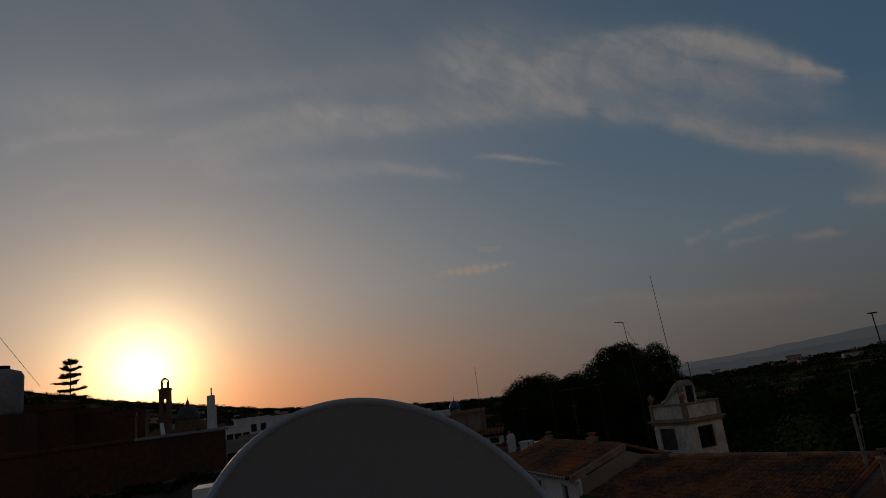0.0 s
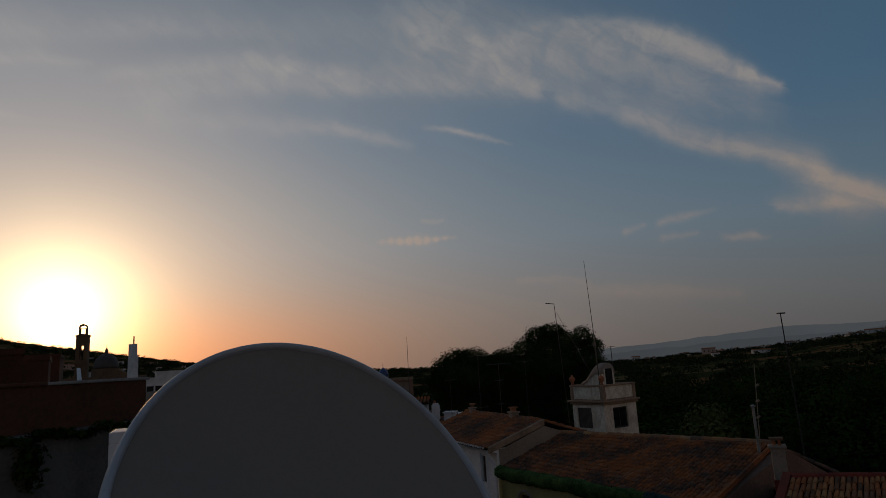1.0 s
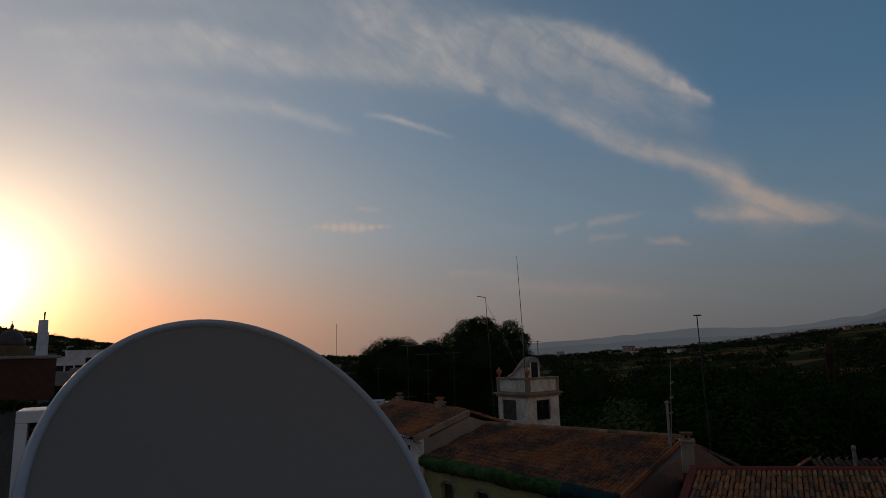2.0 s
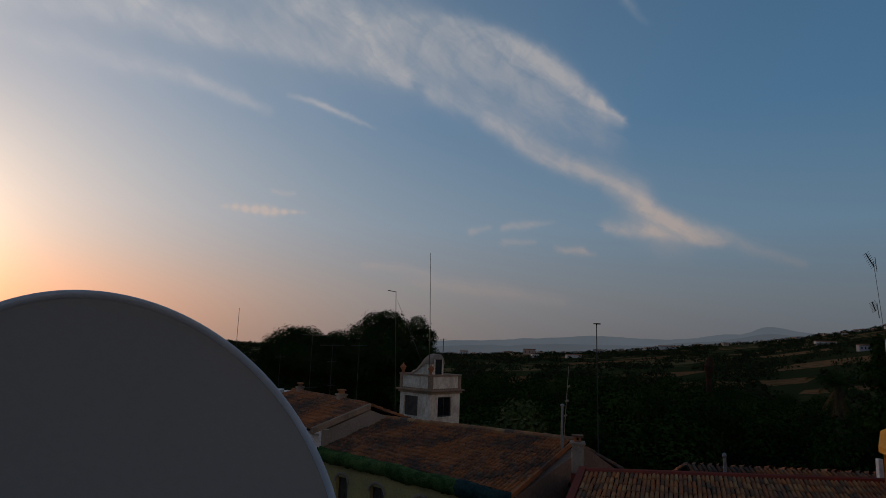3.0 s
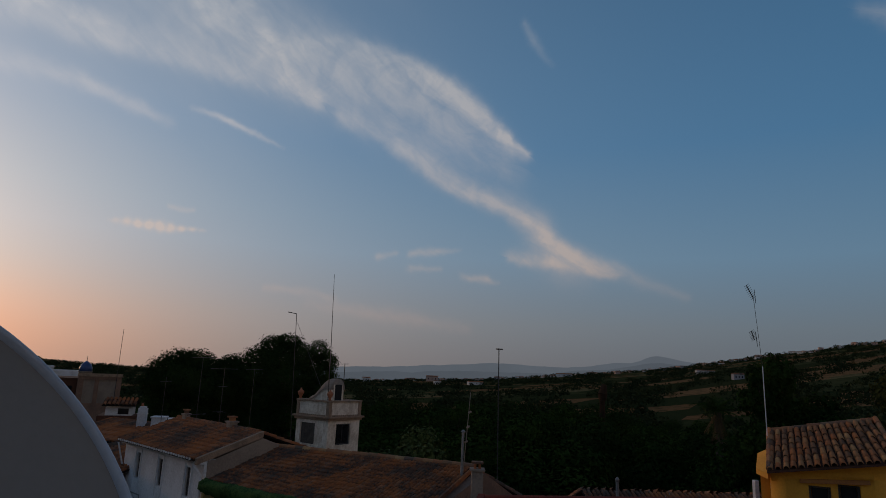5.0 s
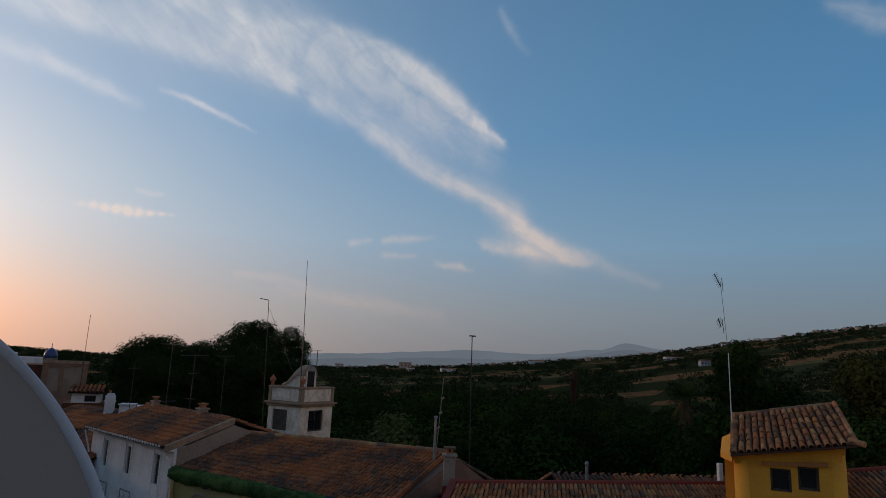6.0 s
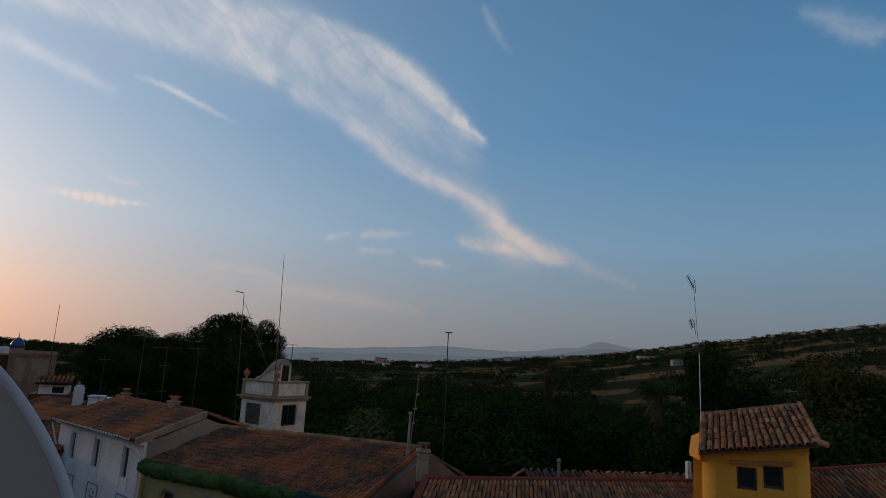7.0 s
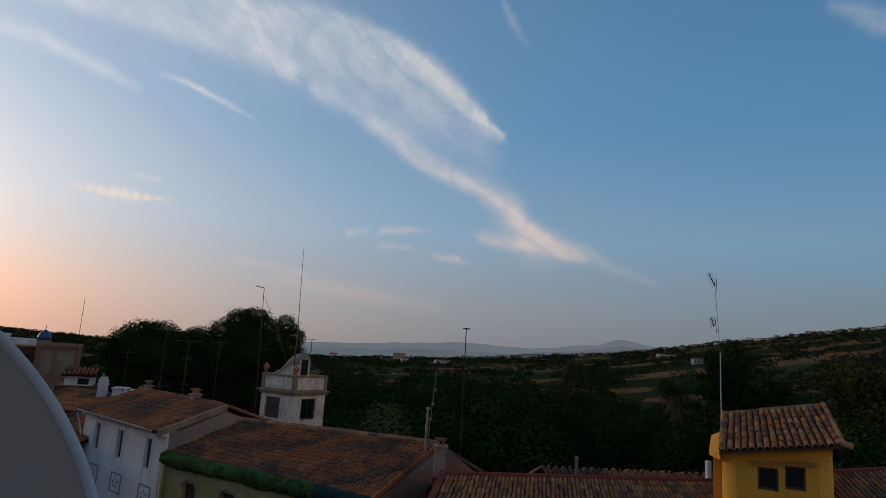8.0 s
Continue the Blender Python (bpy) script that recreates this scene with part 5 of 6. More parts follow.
def side_roof():
    """The next house: its tiled roof climbs beyond the dormer."""
    x, y, z = at(-63.5, 20.0, -7.4)
    h = thing("next_row_house", x, y, 0, -40, "neighbouring house with a rising red tile roof", "house")
    L = 9.0
    up = 1.2
    part("wall", boxes((0, L, -4.4, 3.0, 0, z - 2.6)), M_beige, h)
    tiled_roof(h, (0, -4.8, z - 1.75), (L, -4.8, z - 1.75 + up), (L, 0, z + up), (0, 0, z), M_tile, 0.128, 0.30, 300, 35)
    tiled_roof(h, (L, 3.4, z - 1.3 + up), (0, 3.4, z - 1.3), (0, 0, z), (L, 0, z + up), M_tile_old, 0.24, 0.5, 0, 36)
    part("ridge_cap", tubes(((0, 0.0, z + 0.03), (L, 0.0, z + up + 0.03), 0.085), n=8), M_red, h, "red painted mortar along the ridge")


side_roof()
x, y, z = at(-57.9, 17.6, 7.6)
ra = thing("roof_aerial", x, y, EYE - 2.6, 0, "tall thin aerial mast with two yagi heads beside the dormer", "antenna", "roof antennas")
hh = z - (EYE - 2.6)
part("lower_pole", tubes(((0, 0, 0), (-0.02, 0, 3.1), 0.011), n=6), M_metal_white, ra, "pale lower mast")
part("upper_pole", tubes(((-0.02, 0, 3.1), (-0.08, 0.1, hh), 0.005), n=6), M_iron, ra)
for dz, ln, tilt in ((0.0, 0.42, 0.17), (1.1, 0.26, 0.12)):
    bm = tubes(((-0.08 - ln * 0.6, 0.1, hh - dz + tilt), (-0.08 + ln * 0.4, 0.2, hh - dz - tilt * 0.6), 0.012), n=6)
    for q in range(8):
        u = q / 7
        c = Vector((-0.08 - ln * 0.6, 0.1, hh - dz + tilt)).lerp(Vector((-0.08 + ln * 0.4, 0.2, hh - dz - tilt * 0.6)), u)
        tube(bm, c + Vector((0.02, -0.06, 0.045)), c - Vector((0.02, -0.06, 0.045)), 0.004, 0.004, 5)
    tube(bm, (-0.08 + ln * 0.25, 0.1, hh - dz - 0.25), (-0.08 + ln * 0.35, 0.15, hh - dz + 0.12), 0.008, 0.008, 5)
    part("yagi", bm, M_iron, ra)
# white stub between row roof and dormer
x, y, z = at(-56.9, 20.6, -7.2)
chimney("white_stub", x, y, z - 1.6, z, 0.13, M_white, "short white plastered stub at the roof edge", -20, cap=False, category="chimney")

# tall mast in the gardens and the vent post at the gable
x, y, z = at(-36.2, 22.0, 2.45)
pm = thing("garden_mast", x, y, 3.0, 0, "tall dark mast with a flat head above the gardens", "mast")
part("pole", tubes(((0, 0, 0), (-0.1, 0, z - 3.0), 0.024, 0.018), n=6), M_iron, pm)
part("head", boxes((-0.2, 0.04, -0.05, 0.05, z - 3.03, z - 2.99)), M_iron, pm)
x, y, z = at(-32.9, 18.7, -4.8)
vp = thing("vent_post", x, y, 7.6, 0, "grey vent pipe with a tied cane standing at the gable", "vent pipe")
part("pipe", tubes(((0, 0, 0), (0.02, 0, z - 7.6 - 0.08), 0.035), n=10), M_alu, vp)
part("cap", lathe([(0.06, 0), (0.07, 0.03), (0.02, 0.07)], 12, 0.02, 0, z - 7.6 - 0.08), M_alu, vp)
part("cane", tubes(((0.05, 0.06, 0), (0.28, 0.06, EYE + 18.7 * math.tan(radians(-1.5)) - 7.6), 0.014, 0.01), n=6), M_beige, vp)
for k in range(3):
    part("tie", tubes(((0.12 + 0.05 * k, 0.06, 1.45 + 0.42 * k), (0.2 + 0.05 * k, 0.02, 1.5 + 0.42 * k), 0.03), n=6), M_beige, vp)


# ---- roofs and walls beyond the white house ----
def plain_house(name, a, d, w, dep, top, turn, wall, roof, label, rise=0.8, tiles=True, seed=1, flat=False):
    x, y, z = at(a, d, top)
    h = thing(name, x, y, 0, turn, label, "house")
    part("wall", boxes((0, w, 0, dep, 0, z)), wall, h)
    if flat:
        part("parapet", boxes((-0.06, w + 0.06, -0.06, 0.2, z + 0.002, z + 0.25), (-0.06, w + 0.06, dep - 0.2, dep + 0.06, z + 0.002, z + 0.25), (-0.06, 0.2, 0.202, dep - 0.202, z + 0.002, z + 0.25), (w - 0.2, w + 0.06, 0.202, dep - 0.202, z + 0.002, z + 0.25)), wall, h)
    else:
        tiled_roof(h, (-0.2, -0.3, z + 0.1), (w + 0.2, -0.3, z + 0.1), (w + 0.2, dep / 2, z + 0.1 + rise), (-0.2, dep / 2, z + 0.1 + rise), roof, 0.24, 0.5, 0, seed)
        tiled_roof(h, (w + 0.2, dep + 0.3, z + 0.1), (-0.2, dep + 0.3, z + 0.1), (-0.2, dep / 2, z + 0.1 + rise), (w + 0.2, dep / 2, z + 0.1 + rise), roof, 0.24, 0.5, 0, seed + 1)
    return h


plain_house("red_roofed_house", -0.8, 38, 6.0, 4.6, -5.9, -62, M_pink, M_tile_old, "old house with brown tile roof beyond the white house", 0.7, seed=61)
plain_house("low_roofed_house", -1.0, 31, 4.0, 4.2, -8.2, -70, M_beige, M_tile_old, "lower tile-roofed house against the white house", 0.8, seed=63)
hut = plain_house("roof_hut", -3.0, 44, 1.5, 1.9, -3.65, -10, M_white, M_tile_old, "small white roof hut with a tiled lid", 0.35, seed=65)
# flat dark panel on the hut wall, coloured as the shade inside an opening
part("opening", boxes((0.7, 1.3, -0.03, 0.0, EYE + 44 * math.tan(radians(-4.2)), EYE + 44 * math.tan(radians(-3.75)))), M_dark, hut)
part("base", boxes((-0.4, 1.9, -0.3, 2.3, 0, EYE + 44 * math.tan(radians(-4.3)))), M_brick, hut)
x, y, z = at(-5.75, 36, -3.25)
wc = thing("white_chimney", x, y, 5.0, -20, "white plastered arched chimney with two vent holes", "chimney")
part("shaft", boxes((-0.2, 0.2, -0.17, 0.17, 0, z - 5.3)), M_white, wc)
part("stepped_cap", boxes((-0.15, 0.15, -0.15, 0.15, z - 5.298, z - 5.2), bevel=0.03), M_white, wc)
part("pot", lathe([(0.05, 0), (0.07, 0.05), (0.05, 0.13), (0.07, 0.16)], 12, -0.05, 0, z - 5.2), M_clay, wc)
part("ledge", boxes((-0.23, 0.23, -0.2, 0.2, z - 5.6, z - 5.55)), M_white, wc)
for k, (a, d, e, wd) in enumerate([(-7.05, 35, -4.45, 0.6), (-8.15, 33, -4.6, 0.4)]):
    x, y, z = at(a, d, e)
    vd = thing("white_roof_vent", x, y, 5.0, -20 + 12 * k, "low whitewashed vent housing on a roof", "roof vent", "white roof vents")
    part("housing", boxes((-wd / 2, wd / 2, -0.35, 0.35, 0, z - 5.0), bevel=0.03), M_white, vd)
    part("lid", boxes((-wd / 2 - 0.05, wd / 2 + 0.05, -0.4, 0.4, z - 4.998, z - 4.94), bevel=0.01), M_white, vd)


def tan_block():
    """The tan flats with recessed panels, and the blue-domed turret behind."""
    x, y, z = at(1.6, 75, -1.15)
    b = thing("tan_building", x, y, 0, -3, "tan rendered flat-roofed building with tall recessed panels", "building")
    W = 7.1
    part("dark_wing", boxes((-0.6, 3.0, 0.5, 8, 0, z - 0.4)), M_brick, b)
    part("wall", wall_with_holes(3.05, W, 0, z, 0.4, [(3.6, 4.6, z - 2.9, z - 0.5), (5.0, 6.6, z - 2.9, z - 0.5)]), M_pink, b)
    for x0, x1 in ((3.6, 4.6), (5.0, 6.6)):
        part("panel", boxes((x0, x1, 0.15, 0.35, z - 2.9, z - 0.5)), M_beige, b)
    part("body", boxes((3.05, W, 0.41, 8, 0, z - 0.05)), M_beige, b)
    part("parapet", boxes((3.0, W + 0.05, -0.08, 0.0, z - 0.2, z), (3.0, W + 0.05, 0.0, 0.35, z + 0.002, z + 0.12)), M_stone, b)
    for k in range(3):
        part("window", boxes((0.2 + k * 0.9, 0.8 + k * 0.9, 0.44, 0.5, z - 2.2, z - 1.2)), M_glass, b)
    x, y, z = at(-1.15, 95, -1.0)
    t = thing("blue_dome_turret", x, y, 0, 0, "small turret with a blue glazed dome", "turret")
    part("drum", lathe([(0.75, 0), (0.75, z), (0.85, z + 0.05), (0.85, z + 0.15)], 12), M_beige, t)
    part("dome", lathe([(0.8, z + 0.15), (0.78, z + 0.6), (0.6, z + 1.05), (0.3, z + 1.35), (0.06, z + 1.5)], 16), M_blue, t, smooth=True)
    part("finial", tubes(((0, 0, z + 1.48), (0, 0, z + 2.1), 0.05, 0.02)), M_iron, t)


tan_block()
for k, (a, d, w, e, m) in enumerate([(2.6, 110, 6, -0.7, M_white), (0.9, 120, 7, -1.0, M_white), (-0.4, 130, 5, -1.1, M_grey), (3.9, 105, 8, -1.4, M_beige), (6.0, 120, 9, -0.9, M_grey), (9.5, 130, 8, -0.4, M_beige), (12.5, 120, 6, 0.1, M_white), (14.6, 110, 6, 0.5, M_white), (16.6, 100, 5, 0.6, M_white), (18.0, 85, 3.5, 0.1, M_white), (15.8, 70, 5, -0.9, M_beige), (18.6, 60, 4, -1.2, M_grey)]):
    h = plain_house("village_house", a + math.degrees(w / d / 2), d, w, 7, e, a + 4 * math.sin(k), m, M_tile_old, "plain flat-roofed village house", seed=80 + k, flat=True)
    h["group"] = "village houses"
    zz = EYE + d * math.tan(radians(e))
    for j in range(3):
        part("window", boxes((w * (0.15 + 0.28 * j), w * (0.15 + 0.28 * j) + 0.8, -0.03, 0.0, zz - 1.9, zz - 0.8)), M_glass, h)
x, y, z = at(-3.45, 70, 2.6)
tv_antenna("thin_mast", x, y, 3.0, z, "thin mast beside the tan building", [], r=0.03)


# ---- the sunset side: church, wall, araucaria ----
def church():
    x, y, z = at(23.5, 130, 4.75)
    t = thing("bell_tower", x, y, 0, 12, "stone bell tower with open arches against the sun", "bell tower")
    s = 0.95
    zb = EYE + 130 * math.tan(radians(3.8))
    za = EYE + 130 * math.tan(radians(1.7))
    part("shaft", boxes((-s, s, -s, s, 0, za)), M_church, t)
    # belfry with an opening right through
    b = part("belfry", wall_with_holes(-s, s, za + 0.002, zb, 2 * s, [(-0.34, 0.34, za + 0.6, za + 3.2)], -s), M_church, t)
    part("cornice", boxes((-s - 0.1, s + 0.1, -s - 0.1, s + 0.1, zb + 0.002, zb + 0.3)), M_church, t)
    part("string_course", boxes((-s - 0.12, s + 0.12, -s - 0.12, s + 0.12, za - 0.3, za - 0.002)), M_church, t)
    k = 0.5
    part("lantern", wall_with_holes(-k - 0.16, k + 0.16, zb + 0.302, z - 0.62, 1.0, [(-0.42, 0.42, zb + 0.5, z - 0.64)], -0.5), M_church, t)
    bm = bmesh.new()
    for q in range(10):
        a0, a1 = math.pi * q / 10, math.pi * (q + 1) / 10
        slab(bm, [(0.67 * math.cos(a0), -0.5, z - 0.62 + 0.75 * math.sin(a0)), (0.67 * math.cos(a0), 0.5, z - 0.62 + 0.75 * math.sin(a0)), (0.67 * math.cos(a1), 0.5, z - 0.62 + 0.75 * math.sin(a1)), (0.67 * math.cos(a1), -0.5, z - 0.62 + 0.75 * math.sin(a1))], 0.26)
    bmesh.ops.remove_doubles(bm, verts=bm.verts, dist=0.002)
    part("lantern_arch", bm, M_church, t)
    part("bell", lathe([(0.35, 0), (0.28, 0.2), (0.2, 0.5), (0.1, 0.62)], 14, 0, 0, za + 1.6), M_iron, t)
    part("finial", tubes(((0, 0, z + 0.05), (0, 0, z + 0.6), 0.05, 0.03)), M_iron, t)
    x, y, z = at(21.8, 126, 2.5)
    d = thing("church_dome", x, y, 0, 0, "dark tiled church dome with a lantern", "church dome")
    r = 2.1
    zd = z - 2.9
    part("nave", boxes((-6, 5, -3.5, 6, 0, zd - 1.4)), M_church, d)
    part("drum", lathe([(r + 0.2, zd - 1.4), (r + 0.2, zd)], 24), M_church, d)
    part("dome", lathe([(r * math.cos(a), zd + 2.7 * math.sin(a)) for a in [math.radians(8 * q) for q in range(11)]], 28), M_dome, d, smooth=True)
    part("lantern", lathe([(0.28, zd + 2.6), (0.24, zd + 3.1), (0.3, zd + 3.2), (0.05, zd + 3.7), (0.03, zd + 4.3)], 12), M_dome, d)
    g_ = thing("church_gable", *at(21.0, 118), 0, 18, "pale gabled church front with a small window", "church")
    zz = EYE + 118 * math.tan(radians(0.1))
    bm = bmesh.new()
    pts = [(-3.6, 0), (3.6, 0), (3.6, zz), (0, zz + 2.2), (-3.6, zz)]
    a = [bm.verts.new((p[0], 0, p[1])) for p in pts]
    b = [bm.verts.new((p[0], 6, p[1])) for p in pts]
    bm.faces.new(a), bm.faces.new(b[::-1])
    for i in range(5):
        bm.faces.new((a[i], a[(i + 1) % 5], b[(i + 1) % 5], b[i]))
    part("front", bm, M_church, g_)
    part("window", boxes((-0.4, 0.4, -0.05, 0.0, zz - 0.4, zz + 0.5)), M_glass, g_)


church()


def parapet_wall():
    """The neighbour's higher terrace: a red-brown wall with a pale coping, plants and a grey wall below."""
    (ax, ay), (bx_, by_) = at(37.5, 11.5), at(19.3, 14.5)
    L = math.hypot(bx_ - ax, by_ - ay)
    turn = math.degrees(math.atan2(by_ - ay, bx_ - ax))
    w = thing("terrace_wall", ax, ay, 0, turn, "red-brown rendered terrace wall with a pale coping", "wall", kind="structure")
    zt = EYE + 0.06
    zm = EYE + 14.5 * math.tan(radians(-2.9))
    part("upper_wall", boxes((-2, L, 0, 0.3, zm, zt + 0.0)), M_brick, w)
    part("lower_wall", boxes((-2, L + 0.0, -0.5, 0.3, 0, zm - 0.002)), M_cement_shade, w, "grey cement wall below, its shade put into the colour")
    part("coping", boxes((L * 0.55, L + 0.05, -0.05, 0.35, zt + 0.002, zt + 0.06), bevel=0.015), M_grey, w, "pale grey coping")
    part("coping_dark", boxes((-2, L * 0.55 - 0.002, -0.05, 0.35, zt + 0.002, zt + 0.07), bevel=0.015), M_brick, w)
    part("return_wall", boxes((L - 0.3, L, 0.302, 5, 0, zt)), M_brick, w)
    return w, turn, zt, zm, L


PW, PW_TURN, PW_Z, PW_ZM, PW_L = parapet_wall()
x, y = at(20.35, 14.9)
ob_ = thing("white_pinnacle", x, y, PW_Z - 1.0, PW_TURN, "white plastered tapering chimney with a stepped top and a rod", "chimney")
hz_ = EYE + 14.9 * math.tan(radians(3.25)) - PW_Z + 1.0
bm = bmesh.new()
prof = [(-0.12, 0), (0.14, 0), (0.09, hz_ * 0.62), (0.085, hz_ * 0.84), (0.045, hz_ * 0.87), (0.035, hz_), (-0.045, hz_), (-0.06, hz_ * 0.7)]
a = [bm.verts.new((p[0] * 0.75, -0.09, p[1])) for p in prof]
b = [bm.verts.new((p[0] * 0.75, 0.09, p[1])) for p in prof]
bm.faces.new(a), bm.faces.new(b[::-1])
for i in range(len(prof)):
    j = (i + 1) % len(prof)
    bm.faces.new((a[i], a[j], b[j], b[i]))
part("shaft", bm, M_white, ob_)
part("rod", tubes(((0.015, 0, hz_), (0.015, 0, hz_ + 0.17), 0.014)), M_iron, ob_)
x, y = at(24.3, 13.6)
sk = thing("skylight", x, y, PW_Z + 0.05, PW_TURN + 10, "small tilted glass skylight on the wall head", "skylight")
bm = bmesh.new()
slab(bm, [(-0.14, -0.1, 0.03), (-0.02, -0.1, 0.03), (0.20, 0.12, 0.25), (0.10, 0.12, 0.25)], 0.03)
part("pane", bm, M_metal_white, sk)
part("prop", boxes((0.12, 0.16, 0.08, 0.12, -0.01, 0.21)), M_iron, sk)
# dark houses left of the church
for k, (a, d, w, e) in enumerate([(33.0, 30, 5.5, 2.6), (29.5, 40, 5.0, 2.1), (27.0, 60, 4.0, 2.3), (37.0, 26, 6, 3.2)]):
    h = plain_house("terrace_house", a + math.degrees(w / d / 2), d, w, 6, e, a - 5, M_brick, M_tile_old, "dark flat-roofed house against the sunset", seed=120 + k, flat=True)
x, y, z = at(35.0, 24, 6.9)
tk = thing("water_tank", x, y, z - 1.55, 0, "round plastic water tank on a roof", "water tank")
part("body", lathe([(0.55, 0), (0.58, 0.1), (0.58, 1.2), (0.5, 1.35), (0.2, 1.45)], 24), M_grey, tk, smooth=True)
part("lid", lathe([(0.2, 1.452), (0.2, 1.55), (0.05, 1.57)], 16), M_dark, tk)
part("stand", boxes((-0.7, 0.7, -0.7, 0.7, -3.0, -0.002)), M_brick, tk)


def araucaria():
    """A Norfolk pine: a straight trunk with whorls of level, upturned branches."""
    x, y, z = at(30.4, 55, 6.9)
    base = 0
    t = thing("norfolk_pine", x, y, base, 0, "tiered Norfolk pine silhouetted by the sun", "conifer")
    part("trunk", tubes(((0, 0, 0), (0, 0, z - 0.2), 0.22, 0.03), n=8), M_bark, t)
    rng = random.Random(8)
    bm = bmesh.new()
    quads, faces = [], []
    tiers = [z - 0.25 - 0.50 * k for k in range(11)]
    for k, tz in enumerate(tiers):
        r = 0.45 + 0.16 * k + 0.12 * math.sin(k * 2.1)
        for q in range(6):
            a = q * 1.047 + k * 0.5 + rng.uniform(-0.2, 0.2)
            rr = r * rng.uniform(0.55, 1.25)
            end = (rr * math.cos(a), rr * math.sin(a), tz + 0.16 - 0.035 * k + rng.uniform(-0.14, 0.14))
            tube(bm, (0, 0, tz - 0.1), end, 0.03, 0.012, 5)
            for s in range(70):
                u = 0.25 + 0.75 * rng.random()
                c = Vector((end[0] * u, end[1] * u, tz - 0.1 + (end[2] - tz + 0.1) * u + rng.uniform(-0.02, 0.13))) + Vector((rng.uniform(-0.12, 0.12), rng.uniform(-0.12, 0.12), 0))
                d1 = Vector((rng.uniform(-1, 1), rng.uniform(-1, 1), rng.uniform(-0.3, 0.8))).normalized() * 0.13
                d2 = d1.orthogonal().normalized() * 0.04
                n0 = len(quads)
                quads.extend([tuple(c - d1), tuple(c + d2), tuple(c + d1), tuple(c - d2)])
                faces.append((n0, n0 + 1, n0 + 2, n0 + 3))
    part("branches", bm, M_bark, t)
    me = bpy.data.meshes.new("needles")
    me.from_pydata(quads, [], faces)
    me.materials.append(M_leaf)
    o = new("needles", me)
    o.parent = t


araucaria()
# a slack wire and a guy line
w0, w1 = at(35.4, 20, 9.2), at(32.6, 24, 5.2)
wire = link("overhead_wire", tubes((w0, w1, 0.006), n=5), M_iron)
tagged(wire, "thin black overhead wire tied to a roof", "wire")
# creeper hanging over the wall foot
m4 = PW.matrix_basis
blobs = [(PW_L * f, -0.55, PW_ZM + 0.02 - 0.05 * (i % 3), 0.30, 0.12, 0.08) for i, f in enumerate([0.02, 0.1, 0.17, 0.25, 0.33, 0.4, 0.47, 0.55, 0.62, 0.7, 0.78, 0.86, 0.93])] + [(PW_L * 0.42, -0.6, PW_ZM - 0.45, 0.3, 0.12, 0.45)]
me = leaf_cloud(blobs, 1500, 0.06, 77, 0.3)
me.materials.append(M_leaf2)
cr = new("creeper", me)
cr.matrix_basis = m4.copy()
tagged(cr, "low creeper along the foot of the terrace wall", "creeper", kind="stuff")


# ---- our own roof terrace with the satellite dish ----
TER = EYE - 1.62
tagged(link("terrace_floor", boxes((-4.5, 4.5, -5, 1.9, TER - 0.25, TER)), material("terrace_tiles", (0.32, 0.16, 0.10), (0.24, 0.13, 0.09), 0.8, 2, 20, 0.2)), "red tiled roof terrace underfoot", "terrace", kind="structure")
tagged(link("own_house_wall", boxes((-4.4, 4.4, -4.9, 1.8, 0, TER - 0.252)), M_white), "white walls of the house below the terrace", "house", kind="structure")
tagged(link("terrace_rear_wall", boxes((-4.5, 4.5, -5.3, -5.002, TER - 0.25, TER + 2.6)), M_white), "white wall closing the terrace behind", "wall", kind="structure")


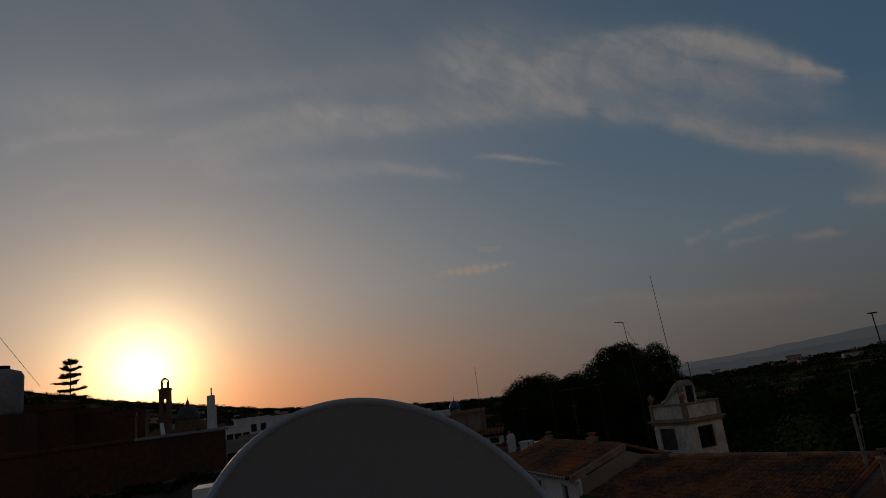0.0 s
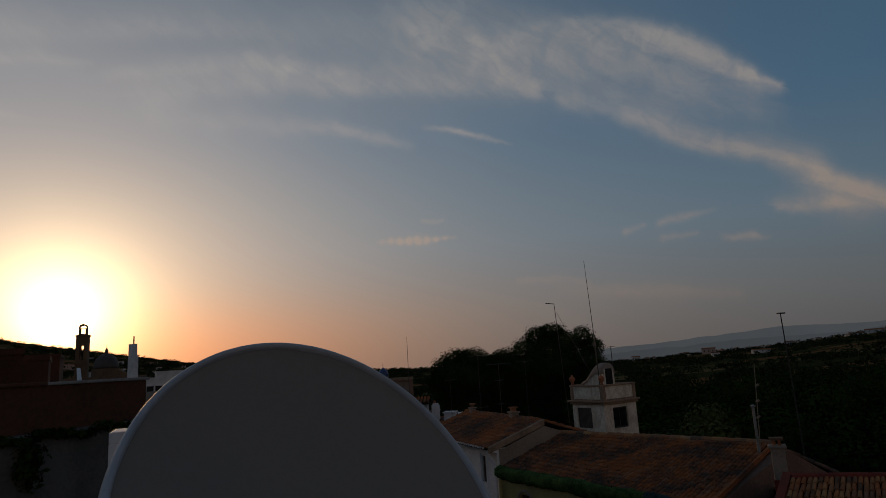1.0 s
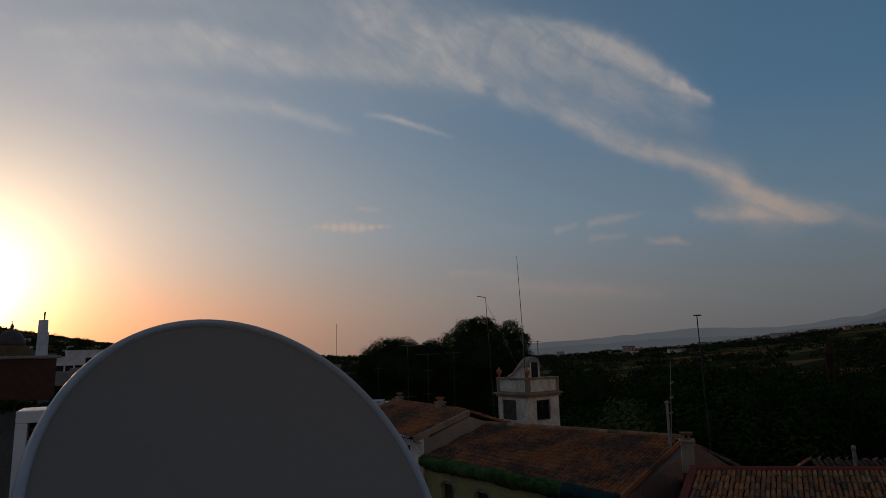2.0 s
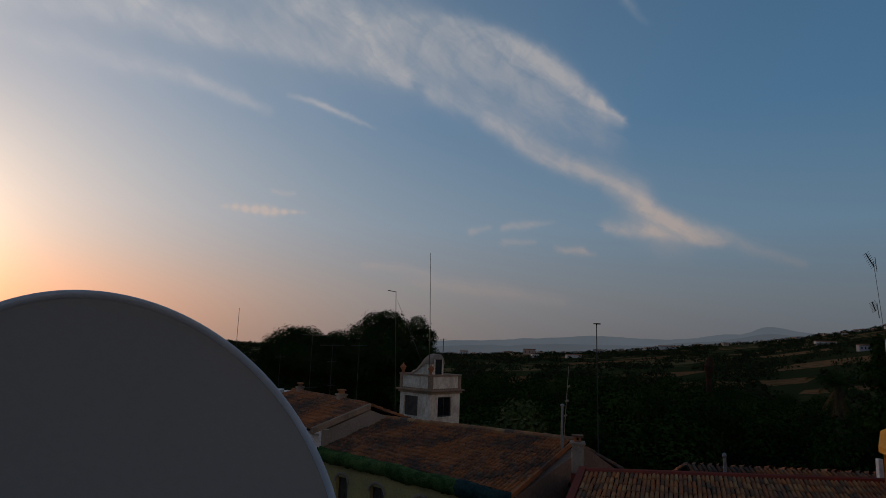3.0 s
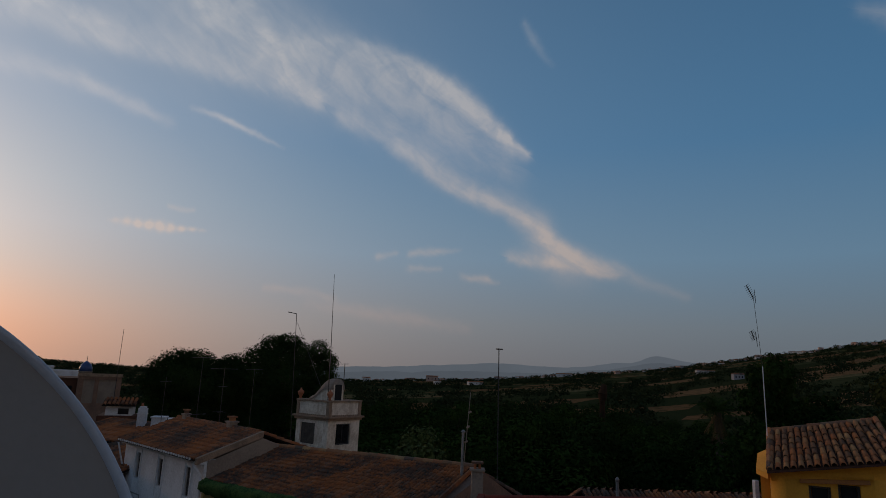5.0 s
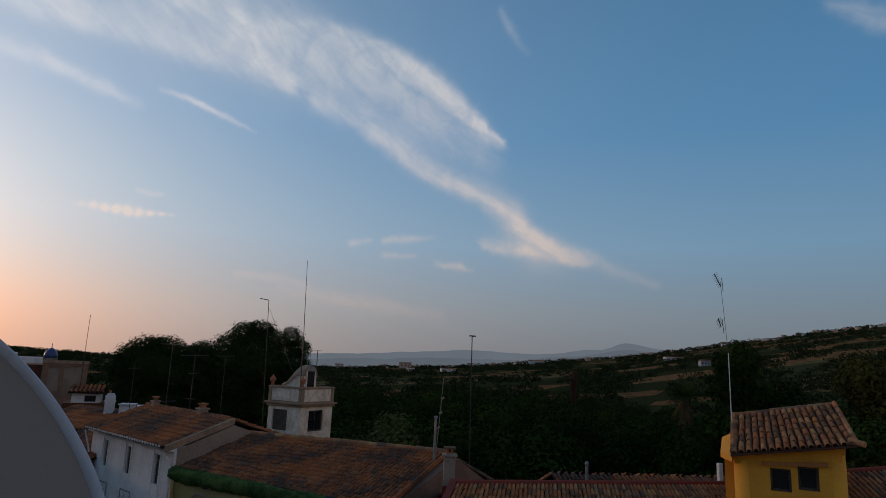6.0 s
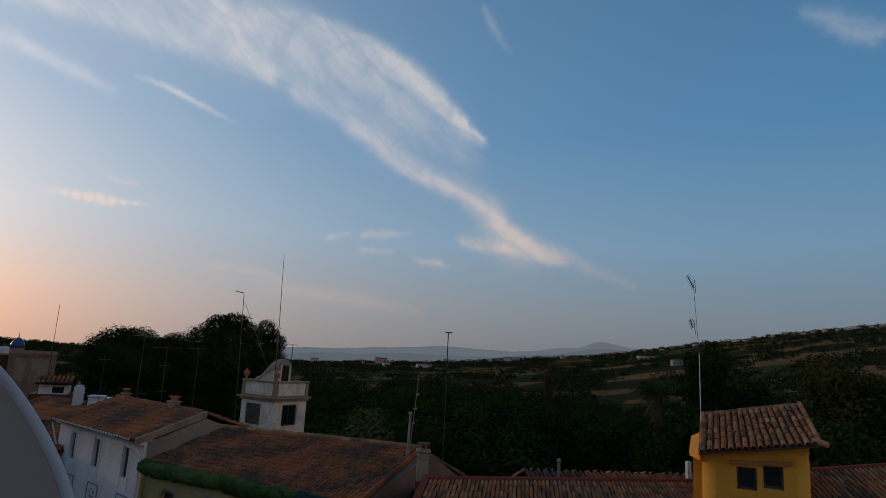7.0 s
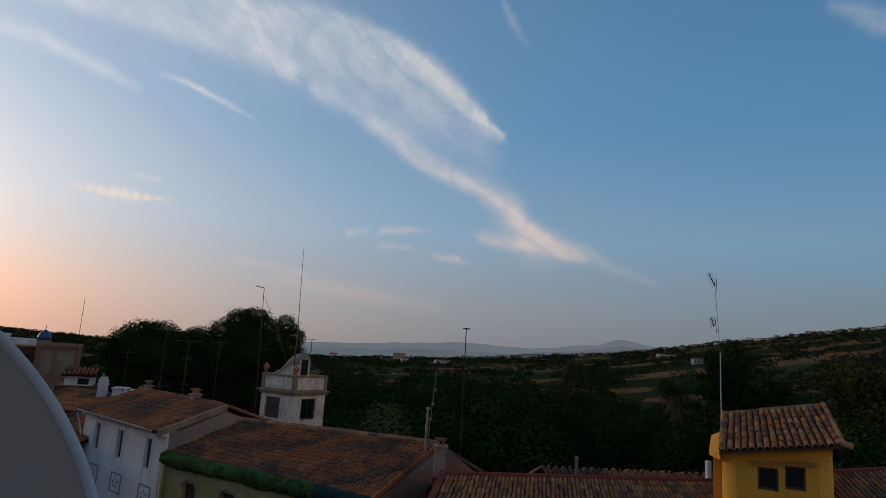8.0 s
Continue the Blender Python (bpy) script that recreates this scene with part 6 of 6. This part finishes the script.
def satellite_dish():
    cx, cy, cz, naz, nel = DISH
    # the normal points away from the eye; the bowl opens the other way
    n_ = -Vector((-math.sin(naz) * math.cos(nel), math.cos(naz) * math.cos(nel), math.sin(nel)))
    u = n_.cross(Vector((0, 0, 1))).normalized() * -1
    v = n_.cross(u).normalized()
    if v.z < 0:
        v = -v
    u = v.cross(n_)
    m = Matrix((u, v, n_)).transposed().to_4x4()
    m.translation = (cx, cy, EYE + cz)
    d = new("satellite_dish")
    d.matrix_basis = m
    tagged(d, "grey satellite dish with a pale rolled rim", "satellite dish")
    A, B, deep = 0.40, 0.432, 0.055
    def bowl(z_off, scale):
        bm = bmesh.new()
        n, rings = 96, []
        mid = bm.verts.new((0, 0, -deep + z_off))
        for k in range(1, 15):
            r = k / 14
            rings.append([bm.verts.new((A * scale * r * math.cos(6.283185 * i / n), B * scale * r * math.sin(6.283185 * i / n), deep * (r * r - 1) + z_off)) for i in range(n)])
        for i in range(n):
            bm.faces.new((mid, rings[0][i], rings[0][(i + 1) % n]))
        for p, q in zip(rings, rings[1:]):
            for i in range(n):
                bm.faces.new((p[i], q[i], q[(i + 1) % n], p[(i + 1) % n]))
        return bm
    part("reflector", bowl(0.0, 0.985), M_dish, d, "matt grey reflector bowl", True)
    part("rear_shell", bowl(-0.006, 0.985), M_dish, d, "", True)
    bm = bmesh.new()
    n, k_ = 128, 12
    prof = [(0.972, -0.006), (0.975, 0.002), (0.981, 0.008), (0.99, 0.011), (1.002, 0.009), (1.010, 0.001), (1.012, -0.014), (1.008, -0.022), (0.98, -0.014)]
    rings = [[bm.verts.new((A * s * math.cos(6.283185 * i / n), B * s * math.sin(6.283185 * i / n), z)) for i in range(n)] for s, z in prof]
    for p, q in zip(rings, rings[1:] + rings[:1]):
        for i in range(n):
            bm.faces.new((p[i], q[i], q[(i + 1) % n], p[(i + 1) % n]))
    part("rim", bm, M_rim, d, "pale blue-grey rolled rim", True)
    part("bracket", boxes((-0.09, 0.09, -0.14, 0.10, -0.13, -0.064), bevel=0.008), M_alu, d, "galvanised bracket")
    part("feed_arm", tubes(((0, -B * 0.97, -0.01), (0, -B * 0.85, 0.42), 0.014), n=8), M_alu, d)
    part("feed_horn", tubes(((0, -B * 0.85, 0.42), (0, -B * 0.70, 0.36), 0.03, 0.035), n=14), M_metal_white, d)
    w = m @ Vector((0, -0.02, -0.15))
    inv = m.inverted()
    part("mast", tubes((inv @ w, inv @ Vector((w.x, w.y, TER)), 0.024), n=12), M_alu, d, "galvanised mast")
    part("foot_plate", tubes((inv @ Vector((w.x, w.y, TER)), inv @ Vector((w.x, w.y, TER + 0.012)), 0.1), n=16), M_alu, d)


satellite_dish()

# a white metal unit behind the dish
x, y = at(23.3, 4.2)
zt = EYE + 4.2 * math.tan(radians(-3.55))
ac = thing("air_conditioner", x, y, zt - 0.85, 14, "white boxed air-conditioning unit with a dark grille", "air conditioner")
part("casing", boxes((0, 0.85, 0.0, 0.3, 0, 0.05), (0, 0.85, 0, 0.3, 0.78, 0.85), (0, 0.06, 0, 0.3, 0.05, 0.78), (0.79, 0.85, 0, 0.3, 0.05, 0.78), (0.06, 0.79, 0.25, 0.3, 0.05, 0.78), bevel=0.006), M_metal_white, ac)
part("grille", boxes(*[(0.06, 0.79, 0.04, 0.06, 0.08 + 0.05 * k, 0.095 + 0.05 * k) for k in range(14)]), M_iron, ac)
part("fan_well", boxes((0.062, 0.788, 0.1, 0.24, 0.052, 0.778)), M_dark, ac)
part("stand", boxes((0.05, 0.12, 0.02, 0.28, TER - zt + 0.85 - 0.6, -0.002), (0.72, 0.79, 0.02, 0.28, TER - zt + 0.85 - 0.6, -0.002)), M_iron, ac)
tagged(link("lower_terrace", boxes((-4.4, -0.2, 1.902, 6.0, 0, TER - 0.6)), M_grey), "grey flat roof of the lower terrace", "terrace", kind="structure")

# ---- roof tiles ----
for job in TILE_JOBS:
    lay_tiles(*job)
